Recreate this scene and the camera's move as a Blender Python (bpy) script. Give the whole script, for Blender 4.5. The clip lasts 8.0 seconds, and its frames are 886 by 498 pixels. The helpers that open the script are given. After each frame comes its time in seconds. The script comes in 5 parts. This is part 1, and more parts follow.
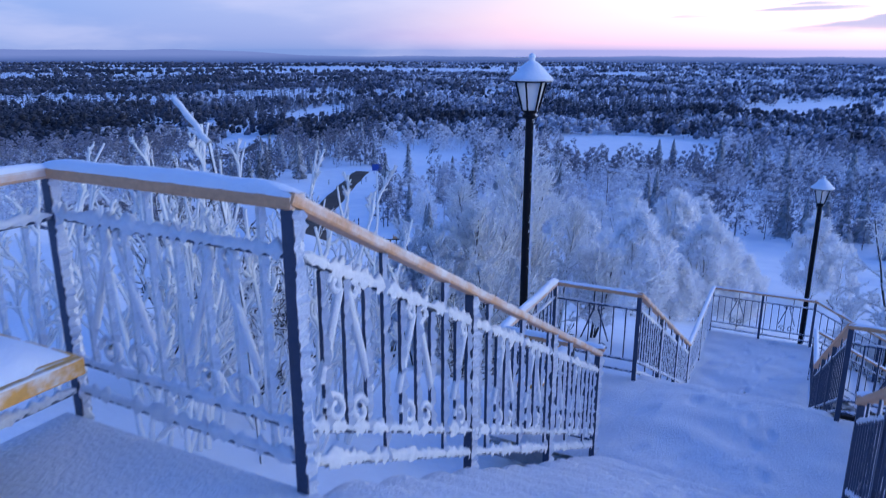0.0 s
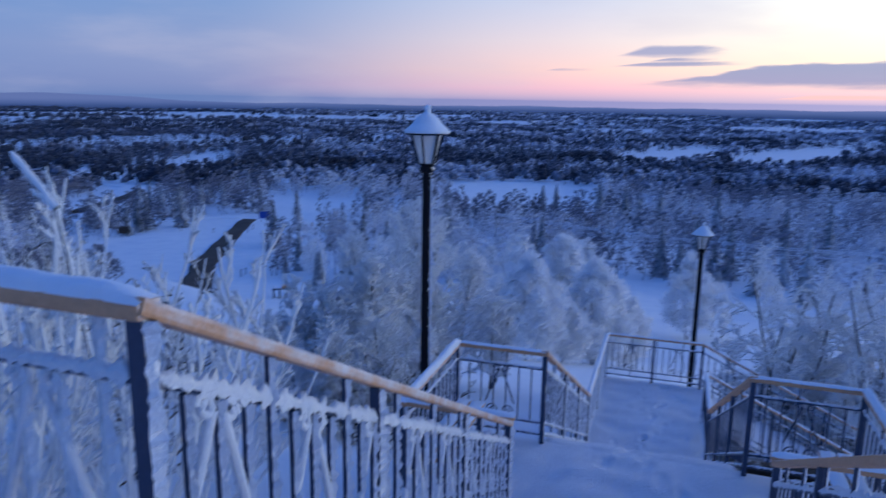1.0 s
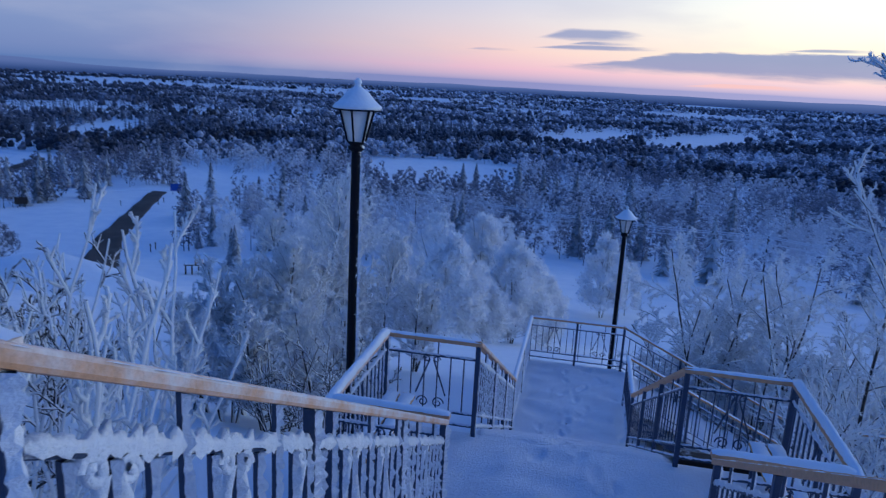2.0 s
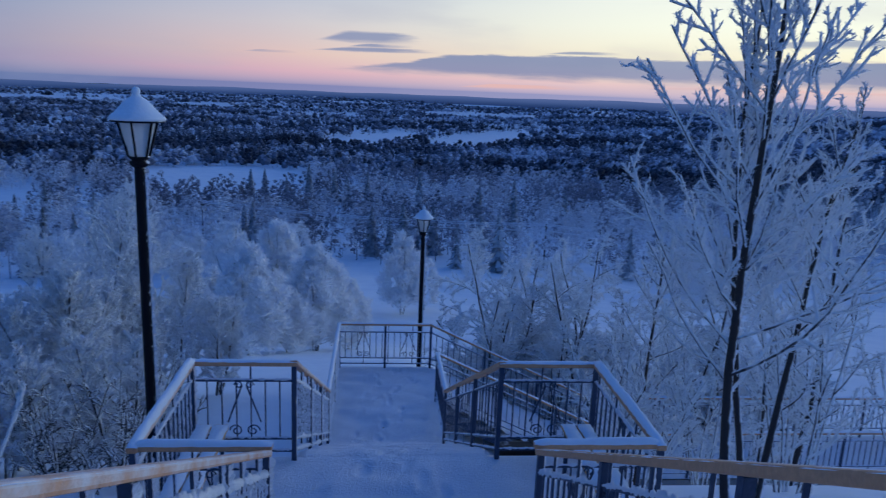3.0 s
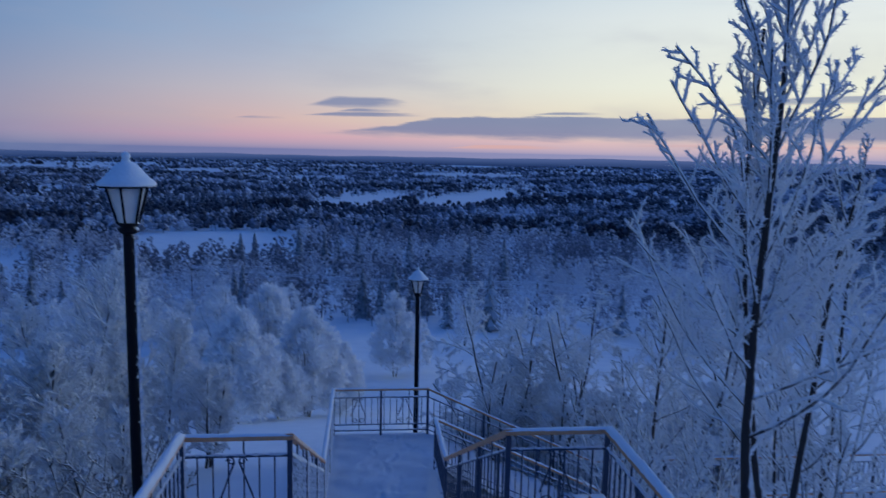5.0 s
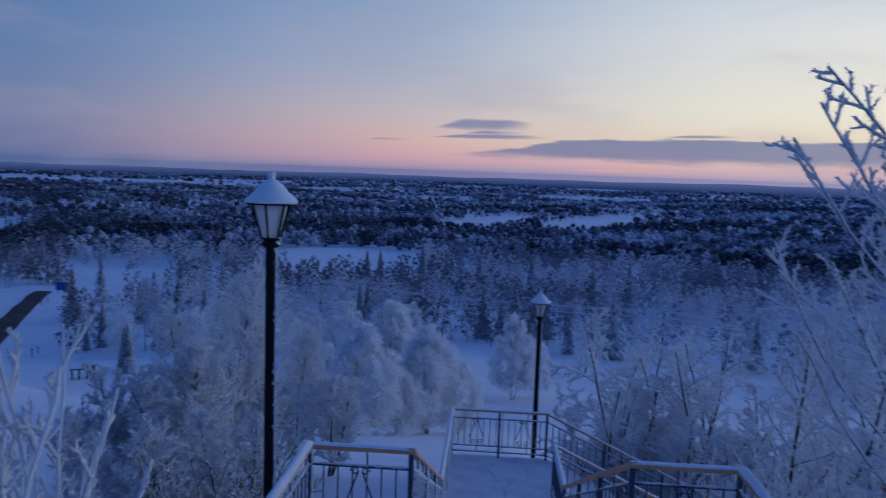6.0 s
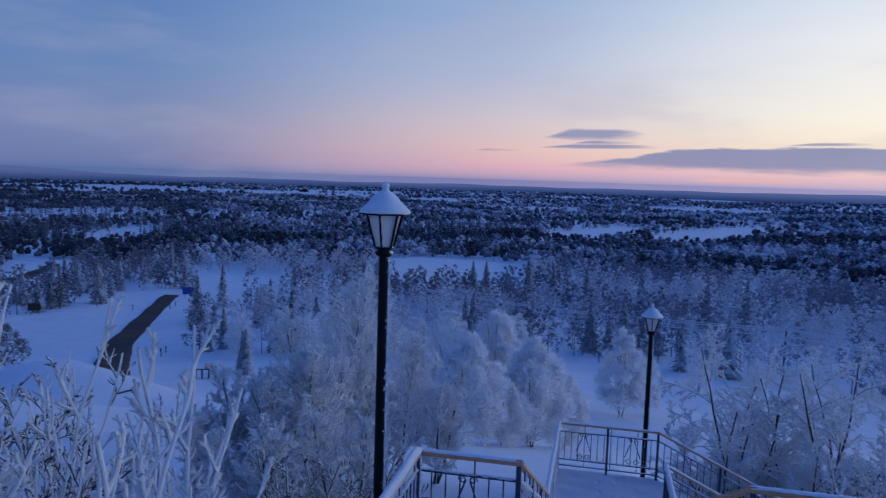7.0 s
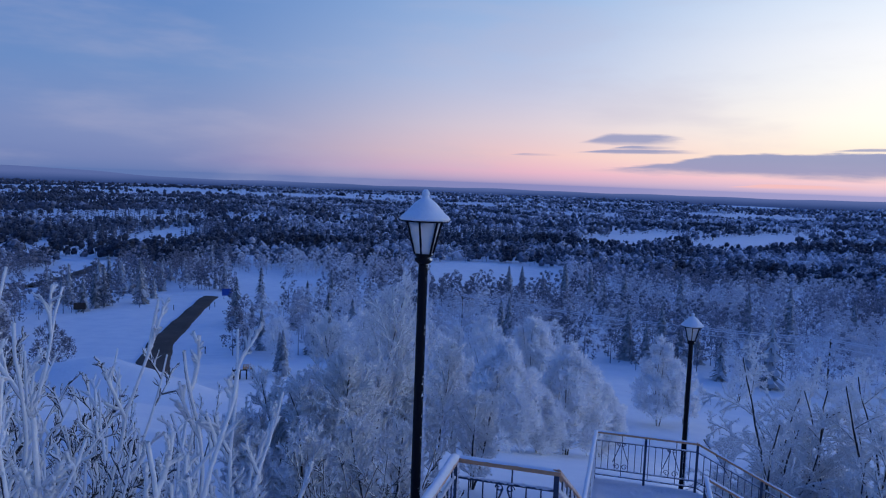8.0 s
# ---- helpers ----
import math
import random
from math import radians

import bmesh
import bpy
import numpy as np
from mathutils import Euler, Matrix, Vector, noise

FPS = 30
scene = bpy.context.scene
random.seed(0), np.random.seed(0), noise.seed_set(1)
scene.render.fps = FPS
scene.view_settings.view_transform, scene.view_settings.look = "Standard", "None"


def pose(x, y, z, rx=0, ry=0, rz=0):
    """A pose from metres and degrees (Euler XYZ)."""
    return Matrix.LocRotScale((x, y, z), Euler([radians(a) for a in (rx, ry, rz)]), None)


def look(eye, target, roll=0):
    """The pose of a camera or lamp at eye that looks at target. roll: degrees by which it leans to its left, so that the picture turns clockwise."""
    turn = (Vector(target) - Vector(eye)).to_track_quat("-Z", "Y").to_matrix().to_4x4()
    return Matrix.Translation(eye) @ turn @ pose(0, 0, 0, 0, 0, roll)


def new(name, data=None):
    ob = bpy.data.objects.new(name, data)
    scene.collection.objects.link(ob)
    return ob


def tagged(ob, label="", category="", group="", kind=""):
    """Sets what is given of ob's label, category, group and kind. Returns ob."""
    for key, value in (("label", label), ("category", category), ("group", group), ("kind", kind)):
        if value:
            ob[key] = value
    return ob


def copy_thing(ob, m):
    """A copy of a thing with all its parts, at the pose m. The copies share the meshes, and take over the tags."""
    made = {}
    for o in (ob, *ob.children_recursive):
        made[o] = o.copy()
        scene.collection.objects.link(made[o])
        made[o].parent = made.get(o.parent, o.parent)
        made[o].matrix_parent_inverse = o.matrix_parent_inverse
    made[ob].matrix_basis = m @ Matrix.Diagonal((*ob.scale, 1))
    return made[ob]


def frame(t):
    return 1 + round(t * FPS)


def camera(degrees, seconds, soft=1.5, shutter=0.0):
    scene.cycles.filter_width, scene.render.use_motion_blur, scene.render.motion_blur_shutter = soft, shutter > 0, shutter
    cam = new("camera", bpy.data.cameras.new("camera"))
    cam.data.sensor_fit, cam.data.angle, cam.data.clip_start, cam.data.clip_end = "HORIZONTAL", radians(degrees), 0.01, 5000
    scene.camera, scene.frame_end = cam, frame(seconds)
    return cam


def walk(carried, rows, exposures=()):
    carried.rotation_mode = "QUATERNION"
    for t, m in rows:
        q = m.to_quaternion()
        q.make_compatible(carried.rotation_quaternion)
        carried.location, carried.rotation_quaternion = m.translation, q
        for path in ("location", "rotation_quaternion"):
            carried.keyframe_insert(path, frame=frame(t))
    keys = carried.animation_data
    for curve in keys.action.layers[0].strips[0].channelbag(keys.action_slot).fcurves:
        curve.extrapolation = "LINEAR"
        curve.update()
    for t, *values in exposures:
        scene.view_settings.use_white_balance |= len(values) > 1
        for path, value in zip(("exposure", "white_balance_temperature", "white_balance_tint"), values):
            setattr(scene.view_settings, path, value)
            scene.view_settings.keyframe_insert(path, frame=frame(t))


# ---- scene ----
cam = camera(63.4, 8.0, 1.15, 0.5)
PATH = [
    (0, (0.363, -0.401, 2.641), (-0.501, 1.322, 2.106), 0.1),
    (0.5, (0.238, -0.165, 2.664), (-0.561, 1.609, 2.199), 1.3),
    (1, (0.12, 0.018, 2.668), (-0.477, 1.882, 2.259), 0.9),
    (1.2, (0.05, 0.094, 2.655), (-0.452, 1.994, 2.28), 1.5),
    (2.3, (-0.139, 0.446, 2.658), (-0.422, 2.366, 2.175), 4.3),
    (2.5, (-0.168, 0.475, 2.666), (-0.315, 2.419, 2.222), 4.6),
    (3, (-0.242, 0.546, 2.686), (-0.055, 2.49, 2.254), 2.4),
    (3.5, (-0.257, 0.649, 2.678), (0.005, 2.587, 2.259), 3.8),
    (4, (-0.243, 0.758, 2.655), (0.052, 2.697, 2.263), 3.6),
    (4.2, (-0.253, 0.773, 2.661), (0.073, 2.707, 2.272), 2.8),
    (5.3, (-0.325, 0.768, 2.664), (-0.204, 2.75, 2.429), 0.9),
    (5.5, (-0.331, 0.76, 2.671), (-0.279, 2.746, 2.439), 1.0),
    (6, (-0.352, 0.739, 2.664), (-0.481, 2.723, 2.447), 2.0),
    (6.5, (-0.376, 0.742, 2.672), (-0.686, 2.706, 2.463), 2.0),
    (7, (-0.383, 0.708, 2.663), (-0.805, 2.653, 2.466), 1.8),
    (7.5, (-0.399, 0.702, 2.67), (-0.894, 2.63, 2.474), 1.9),
    (8, (-0.413, 0.686, 2.689), (-0.932, 2.608, 2.501), 2.1),
]
walk(cam, [(t, look(eye, target, roll)) for t, eye, target, roll in PATH],
     [(0.0, 0.8, 6850, 4), (0.5, 0.5, 6800, 4), (1.2, 0.12, 6600, 0), (2.5, -0.06, 6250, -4), (3.0, -0.26, 6250, -6), (3.5, -0.16, 6200, -7), (4.2, -0.18, 6150, -6), (5.5, -0.58, 6300, -1), (6.0, -0.58, 6400, 3), (7.0, -0.3, 6450, 5), (8.0, -0.08, 6500, 5)])

# ---- world, light ----


def srgb(r, g, b):
    return tuple((c / 255 / 12.92) if c <= 10 else ((c / 255 + 0.055) / 1.055) ** 2.4 for c in (r, g, b)) + (1.0,)


class Nodes:
    """Short hand for building node trees."""

    def __init__(self, tree):
        self.tree = tree
        tree.nodes.clear()

    def add(self, kind, operation="", data_type="", interpolation_type="", use_clamp=False):
        node = self.tree.nodes.new(kind)
        if operation:
            node.operation = operation
        if data_type:
            node.data_type = data_type
        if interpolation_type:
            node.interpolation_type = interpolation_type
        if use_clamp:
            node.use_clamp = True
        return node

    def link(self, a, b):
        self.tree.links.new(a, b)

    def put(self, socket, value):
        if isinstance(value, (int, float, tuple)):
            socket.default_value = value
        else:
            self.link(value, socket)

    def math(self, op, a, b=0.0, c=0.0, clamp=False):
        node = self.add("ShaderNodeMath", operation=op, use_clamp=clamp)
        for socket, value in zip(node.inputs, (a, b, c)):
            self.put(socket, value)
        return node.outputs[0]

    def smooth(self, value, low, high):
        node = self.add("ShaderNodeMapRange", interpolation_type="SMOOTHSTEP")
        self.put(node.inputs[0], value)
        node.inputs[1].default_value, node.inputs[2].default_value = low, high
        return node.outputs[0]

    def ramp(self, fac, stops, mode="LINEAR"):
        node = self.add("ShaderNodeValToRGB")
        node.color_ramp.interpolation = mode
        els = node.color_ramp.elements
        while len(els) < len(stops):
            els.new(0.5)
        for el, (at, colour) in zip(els, stops):
            el.position, el.color = at, colour
        self.put(node.inputs[0], fac)
        return node.outputs[0]

    def mix(self, fac, a, b):
        node = self.add("ShaderNodeMix", data_type="RGBA")
        self.put(node.inputs[0], fac)
        self.put(node.inputs[6], a)
        self.put(node.inputs[7], b)
        return node.outputs[2]

    def noise(self, vector, scale, detail=3.0, rough=0.55):
        node = self.add("ShaderNodeTexNoise")
        node.inputs["Scale"].default_value = scale
        node.inputs["Detail"].default_value = detail
        node.inputs["Roughness"].default_value = rough
        if vector is not None:
            self.link(vector, node.inputs["Vector"])
        return node.outputs[0]


def make_world():
    world = bpy.data.worlds.new("dusk_sky")
    scene.world = world
    world.use_nodes = True
    n = Nodes(world.node_tree)
    way = n.add("ShaderNodeTexCoord").outputs["Generated"]
    sep = n.add("ShaderNodeSeparateXYZ")
    n.link(way, sep.inputs[0])
    x, y, z = sep.outputs
    up = n.math("MAXIMUM", z, 0.0)
    flat = n.math("MAXIMUM", n.math("SQRT", n.math("ADD", n.math("MULTIPLY", x, x), n.math("MULTIPLY", y, y))), 0.001)
    # towards the sun, which stands under the horizon
    side = n.math("DIVIDE", n.math("ADD", n.math("MULTIPLY", x, SUN_WAY[0]), n.math("MULTIPLY", y, SUN_WAY[1])), flat)
    rise = n.math("POWER", up, 0.5)          # spreads the low sky over the ramp
    cool = n.ramp(rise, [(0.0, srgb(100, 122, 180)), (0.13, srgb(126, 138, 190)), (0.24, srgb(138, 150, 198)), (0.36, srgb(118, 148, 204)), (0.52, srgb(92, 134, 202)), (0.75, srgb(46, 102, 190)), (1.0, srgb(18, 84, 186))])
    pink = n.ramp(rise, [(0.0, srgb(138, 136, 188)), (0.07, srgb(190, 164, 198)), (0.13, srgb(232, 180, 200)), (0.2, srgb(240, 198, 200)), (0.28, srgb(222, 204, 216)), (0.38, srgb(186, 196, 228)), (0.52, srgb(142, 176, 224)), (0.75, srgb(56, 100, 188)), (1.0, srgb(18, 84, 186))])
    warm = n.ramp(rise, [(0.0, srgb(160, 152, 194)), (0.07, srgb(206, 178, 200)), (0.13, srgb(236, 196, 198)), (0.2, srgb(254, 232, 204)), (0.3, srgb(255, 246, 232)), (0.42, srgb(244, 240, 242)), (0.54, srgb(206, 220, 242)), (0.75, srgb(60, 104, 190)), (1.0, srgb(18, 84, 186))])
    east = n.ramp(rise, [(0.0, srgb(88, 118, 180)), (0.3, srgb(94, 132, 198)), (0.55, srgb(60, 114, 190)), (1.0, srgb(18, 84, 186))])
    sky = n.mix(n.smooth(side, -0.6, 0.15), east, cool)
    for low, high, tint, gain in ((0.05, 0.62, pink, 1.1), (0.5, 0.98, warm, 1.28)):
        bright = n.add("ShaderNodeVectorMath", operation="SCALE")
        n.link(tint, bright.inputs[0])
        bright.inputs["Scale"].default_value = gain
        sky = n.mix(n.smooth(side, low, high), sky, bright.outputs[0])
    # thin flat clouds, low over the horizon
    turn = n.math("ARCTAN2", x, y)
    tall = n.math("ARCTAN2", z, flat)
    pos = n.add("ShaderNodeCombineXYZ")
    n.link(turn, pos.inputs[0])
    n.put(pos.inputs[1], n.math("MULTIPLY", tall, 9.0))
    rag = n.math("SUBTRACT", n.noise(pos.outputs[0], 9.0, 6.0, 0.6), 0.5)

    def bank(start, end, swell, low, lean, half, top_edge, foot_edge, depth):
        """A flat cloud that swells from a pointed end: crisp above, soft below."""
        grow = n.smooth(turn, start, start + swell)
        mid = n.math("ADD", n.math("MULTIPLY", turn, lean), n.math("ADD", n.math("MULTIPLY", grow, half * 0.7), low))
        wide = n.math("MULTIPLY", grow, half)
        at = n.math("ADD", n.math("SUBTRACT", tall, mid), n.math("MULTIPLY", rag, half * 0.9 + 0.0015))
        above = n.smooth(n.math("SUBTRACT", wide, at), 0.0, top_edge)
        below = n.smooth(n.math("ADD", wide, at), 0.0, foot_edge)
        last = n.math("SUBTRACT", 1.0, n.smooth(n.math("ADD", turn, n.math("MULTIPLY", rag, 0.12)), end - 0.06, end))
        return n.math("MULTIPLY", n.math("MULTIPLY", n.math("MULTIPLY", above, below), last), depth)

    grey = n.ramp(n.math("MULTIPLY", tall, 6.0), [(0.0, srgb(168, 156, 196)), (0.25, srgb(146, 152, 196)), (0.5, srgb(136, 148, 198))])
    blush = srgb(255, 196, 196)
    sky = n.mix(bank(-0.13, 1.3, 0.3, 0.0195, 0.004, 0.0185, 0.004, 0.013, 0.92), sky, grey)
    sky = n.mix(bank(0.08, 0.27, 0.08, 0.004, 0.01, 0.0036, 0.002, 0.003, 0.8), sky, blush)
    sky = n.mix(bank(0.3, 0.75, 0.1, 0.010, 0.006, 0.0026, 0.003, 0.004, 0.6), sky, blush)
    for values in ((-0.105, 0.06, 0.07, 0.0580, 0.008, 0.0088, 0.005, 0.007, 0.8), (-0.115, 0.075, 0.08, 0.0460, 0.01, 0.0036, 0.002, 0.003, 0.85), (-0.06, 0.045, 0.05, 0.0515, 0.01, 0.0036, 0.002, 0.003, 0.8), (-0.19, -0.1, 0.04, 0.0395, 0.0, 0.0022, 0.001, 0.002, 0.5), (0.2, 0.34, 0.06, 0.050, 0.01, 0.003, 0.002, 0.003, 0.8), (0.42, 0.95, 0.12, 0.056, 0.02, 0.006, 0.003, 0.006, 0.7)):
        sky = n.mix(bank(*values), sky, grey)
    # faint high veil
    veil = n.add("ShaderNodeVectorMath", operation="MULTIPLY")
    n.link(way, veil.inputs[0])
    veil.inputs[1].default_value = (2.0, 2.0, 9.0)
    haze = n.smooth(n.noise(veil.outputs[0], 1.6, 5.0, 0.55), 0.45, 0.75)
    sky = n.mix(n.math("MULTIPLY", haze, 0.3), sky, srgb(196, 190, 216))
    back = n.add("ShaderNodeBackground")
    n.link(sky, back.inputs[0])
    back.inputs[1].default_value = SKY_STRENGTH
    n.link(back.outputs[0], n.add("ShaderNodeOutputWorld").inputs[0])


SUN_WAY = (0.75, 0.66)
SKY_STRENGTH = 1.0
GLOW = 0.64
make_world()
# the afterglow, wide and low beyond the stairs' far side
glow = bpy.data.lights.new("afterglow", "SUN")
glow.energy, glow.angle, glow.color = GLOW, radians(40), (0.72, 0.87, 1.0)
glow_ob = new("afterglow", glow)
glow_ob.matrix_basis = look((math.sin(radians(72)) * 50, math.cos(radians(72)) * 50, 50 * math.tan(radians(7))), (0, 0, 0))

# ---- materials ----


def material(name, rough=0.7, metal=0.0):
    mat = bpy.data.materials.new(name)
    mat.use_nodes = True
    n = Nodes(mat.node_tree)
    shader = n.add("ShaderNodeBsdfPrincipled")
    shader.inputs["Roughness"].default_value = rough
    shader.inputs["Metallic"].default_value = metal
    n.link(shader.outputs[0], n.add("ShaderNodeOutputMaterial").inputs[0])
    place = n.add("ShaderNodeTexCoord").outputs["Object"]
    return mat, n, shader, place


def relief(n, shader, height, strength, distance):
    bump = n.add("ShaderNodeBump")
    bump.inputs["Strength"].default_value = strength
    bump.inputs["Distance"].default_value = distance
    n.link(height, bump.inputs["Height"])
    n.link(bump.outputs[0], shader.inputs["Normal"])


def windward(n):
    """How much a face looks the way that the frost came from, and upwards."""
    norm = n.add("ShaderNodeNewGeometry").outputs["Normal"]
    dot = n.add("ShaderNodeVectorMath", operation="DOT_PRODUCT")
    n.link(norm, dot.inputs[0])
    dot.inputs[1].default_value = (0.75, 0.1, 0.66)
    return dot.outputs["Value"]


def make_snow(name, low, high, scale, bump):
    mat, n, shader, place = material(name, 0.75)
    big = n.noise(place, 0.35 * scale, 4.0)
    fine = n.noise(place, 14.0 * scale, 4.0, 0.65)
    both = n.math("ADD", n.math("MULTIPLY", big, 0.6), n.math("MULTIPLY", fine, 0.4))
    n.link(n.ramp(both, [(0.3, low), (0.7, high)]), shader.inputs["Base Color"])
    relief(n, shader, both, bump, 0.04)
    return mat


def make_frosted(name, under, frost, low, high, scale, metal=0.0, rough=0.5):
    """A surface with rime on its windward and upper sides."""
    mat, n, shader, place = material(name, rough, metal)
    coarse = n.noise(place, scale, 5.0, 0.65)
    grain = n.noise(place, scale * 6, 3.0, 0.6)
    amount = n.math("ADD", windward(n), n.math("MULTIPLY", n.math("SUBTRACT", coarse, 0.5), 1.6))
    cover = n.smooth(amount, low, high)
    tone = n.mix(grain, under, tuple(c * 1.7 for c in under[:3]) + (1.0,))
    white = n.mix(grain, tuple(c * 0.82 for c in frost[:3]) + (1.0,), frost)
    n.link(n.mix(cover, tone, white), shader.inputs["Base Color"])
    n.put(shader.inputs["Roughness"], n.math("ADD", n.math("MULTIPLY", cover, 0.8 - rough), rough))
    relief(n, shader, n.math("ADD", cover, grain), 0.6, 0.006)
    return mat


RIME = (0.94, 0.945, 0.965, 1.0)
SNOW = make_snow("snow", (0.76, 0.80, 0.88, 1), (0.88, 0.90, 0.94, 1), 1.0, 0.5)
TRODDEN = make_snow("trodden_snow", (0.66, 0.66, 0.72, 1), (0.84, 0.84, 0.89, 1), 3.0, 1.0)
STEEL = make_frosted("painted_steel", (0.022, 0.036, 0.072, 1), RIME, 0.72, 1.0, 9.0, 0.0, 0.45)
HOARY = make_frosted("hoary_steel", (0.10, 0.14, 0.22, 1), RIME, -0.75, 0.25, 11.0, 0.0, 0.7)
RAIL_WOOD = make_frosted("handrail_wood", (0.48, 0.25, 0.13, 1), (0.86, 0.82, 0.83, 1), 0.35, 1.2, 7.0, 0.0, 0.55)
BENCH_WOOD = make_frosted("bench_wood", (0.50, 0.25, 0.06, 1), (0.8, 0.8, 0.82, 1), 0.75, 1.1, 5.0, 0.0, 0.5)
LAMP_BLACK = make_frosted("lamp_black_iron", (0.006, 0.006, 0.009, 1), RIME, 0.66, 0.86, 22.0, 0.0, 0.6)
FROST, fn, fs, fp = material("hoar_frost", 0.85)
fn.link(fn.mix(fn.noise(fp, 30.0, 3.0), (0.66, 0.69, 0.78, 1), (0.86, 0.87, 0.92, 1)), fs.inputs["Base Color"])
relief(fn, fs, fn.noise(fp, 90.0, 4.0), 0.7, 0.01)
BARK = make_frosted("frosted_bark", (0.030, 0.024, 0.024, 1), RIME, 0.0, 0.55, 7.0, 0.0, 0.85)
LIMB = make_frosted("rimed_limb", (0.04, 0.03, 0.03, 1), RIME, -0.9, -0.3, 9.0, 0.0, 0.85)
TWIG = make_frosted("rimed_twig", (0.06, 0.045, 0.04, 1), RIME, -1.3, -0.7, 16.0, 0.0, 0.85)
FINE = make_frosted("rimed_fine_twig", (0.16, 0.13, 0.13, 1), RIME, -1.5, -0.8, 4.0, 0.0, 0.85)
DARK_TIMBER = make_frosted("dark_timber", (0.025, 0.018, 0.016, 1), RIME, 0.7, 1.1, 5.0, 0.0, 0.8)
CONCRETE = make_frosted("concrete", (0.22, 0.21, 0.20, 1), RIME, 0.6, 1.0, 4.0, 0.0, 0.85)
ROAD, rn, rs, rp = material("sanded_road", 0.8)
rn.link(rn.ramp(rn.noise(rp, 0.5, 6.0, 0.65), [(0.3, (0.018, 0.011, 0.011, 1)), (0.6, (0.035, 0.022, 0.021, 1)), (0.82, (0.10, 0.085, 0.09, 1))]), rs.inputs["Base Color"])
LAMP_BLACK.node_tree.nodes["Principled BSDF"].inputs["Specular IOR Level"].default_value = 0.15
GLASS, gn, gs, gp = material("frosted_lamp_glass", 0.45)
gn.link(gn.ramp(gn.noise(gp, 7.0, 4.0), [(0.3, (0.80, 0.80, 0.82, 1)), (0.7, (0.92, 0.91, 0.90, 1))]), gs.inputs["Base Color"])
gs.inputs["Transmission Weight"].default_value = 0.3


def make_forest(name, dark, frost, low, high, speckle=0.12, top=0.35):
    """Far trees: rime in stands of its own, more of it on the upper sides, which also paints lit tops."""
    mat, n, shader, place = material(name, 0.9)
    geo = n.add("ShaderNodeNewGeometry")
    sep = n.add("ShaderNodeSeparateXYZ")
    n.link(geo.outputs["Normal"], sep.inputs[0])
    long = n.add("ShaderNodeVectorMath", operation="MULTIPLY")
    n.link(place, long.inputs[0])
    long.inputs[1].default_value = (0.55, 1.0, 0.0)
    stands = n.noise(long.outputs[0], 0.006, 3.0)
    groups = n.noise(place, 0.05, 2.0)
    amount = n.math("ADD", n.math("MULTIPLY", n.math("ABSOLUTE", sep.outputs[2]), top), n.math("ADD", n.math("MULTIPLY", stands, 1.7), n.math("ADD", n.math("MULTIPLY", groups, 0.9), n.math("MULTIPLY", geo.outputs["Random Per Island"], speckle))))
    n.link(n.mix(n.smooth(amount, low, high), dark, frost), shader.inputs["Base Color"])
    return mat


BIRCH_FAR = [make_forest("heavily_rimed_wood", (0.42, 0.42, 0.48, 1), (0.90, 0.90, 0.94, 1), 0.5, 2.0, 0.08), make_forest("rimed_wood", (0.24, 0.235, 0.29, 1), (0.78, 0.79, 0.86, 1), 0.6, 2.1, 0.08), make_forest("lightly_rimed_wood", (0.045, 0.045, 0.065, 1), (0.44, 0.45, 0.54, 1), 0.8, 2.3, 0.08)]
# Far wood and spruce colours lean to blue: distance haze painted in.
MIXED_FAR = [make_forest("hazed_rimed_wood", (0.06, 0.07, 0.105, 1), (0.74, 0.77, 0.88, 1), 0.85, 2.1, 0.04, 0.6), make_forest("hazed_wood", (0.022, 0.028, 0.046, 1), (0.40, 0.44, 0.56, 1), 1.05, 2.4, 0.04, 0.6), make_forest("hazed_bare_wood", (0.010, 0.014, 0.026, 1), (0.14, 0.16, 0.23, 1), 1.1, 2.6, 0.04, 0.6)]
SPRUCE_MID = make_forest("hazed_snowy_spruce", (0.010, 0.014, 0.026, 1), (0.30, 0.34, 0.44, 1), 1.0, 2.4, 0.06, 0.3)
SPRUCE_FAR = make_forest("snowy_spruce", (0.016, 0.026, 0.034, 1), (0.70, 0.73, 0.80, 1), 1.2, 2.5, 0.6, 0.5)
BIRCH_RIME, brn, brs, brp = material("birch_rime", 0.9)
brc = brn.mix(brn.noise(brp, 1.1, 3.0), (0.80, 0.81, 0.86, 1), (0.97, 0.97, 0.98, 1))
brn.link(brc, brs.inputs["Base Color"])
# thin feathers of ice let light through
through_ice = brn.add("ShaderNodeBsdfTranslucent")
brn.link(brc, through_ice.inputs[0])
ice_mix = brn.add("ShaderNodeMixShader")
ice_mix.inputs[0].default_value = 0.3
brn.link(brs.outputs[0], ice_mix.inputs[1])
brn.link(through_ice.outputs[0], ice_mix.inputs[2])
brn.link(ice_mix.outputs[0], brn.tree.nodes["Material Output"].inputs[0])
PLAIN, pn, ps, pp = material("snowy_plain", 0.9)
blot = pn.add("ShaderNodeVectorMath", operation="MULTIPLY")
pn.link(pp, blot.inputs[0])
blot.inputs[1].default_value = (1.0, 0.6, 0.0)
wood = pn.smooth(pn.noise(blot.outputs[0], 0.0035, 6.0, 0.6), 0.40, 0.48)
far = pn.add("ShaderNodeVectorMath", operation="LENGTH")
pn.link(pp, far.inputs[0])
wood = pn.math("MULTIPLY", wood, pn.smooth(far.outputs["Value"], 2450.0, 2600.0))
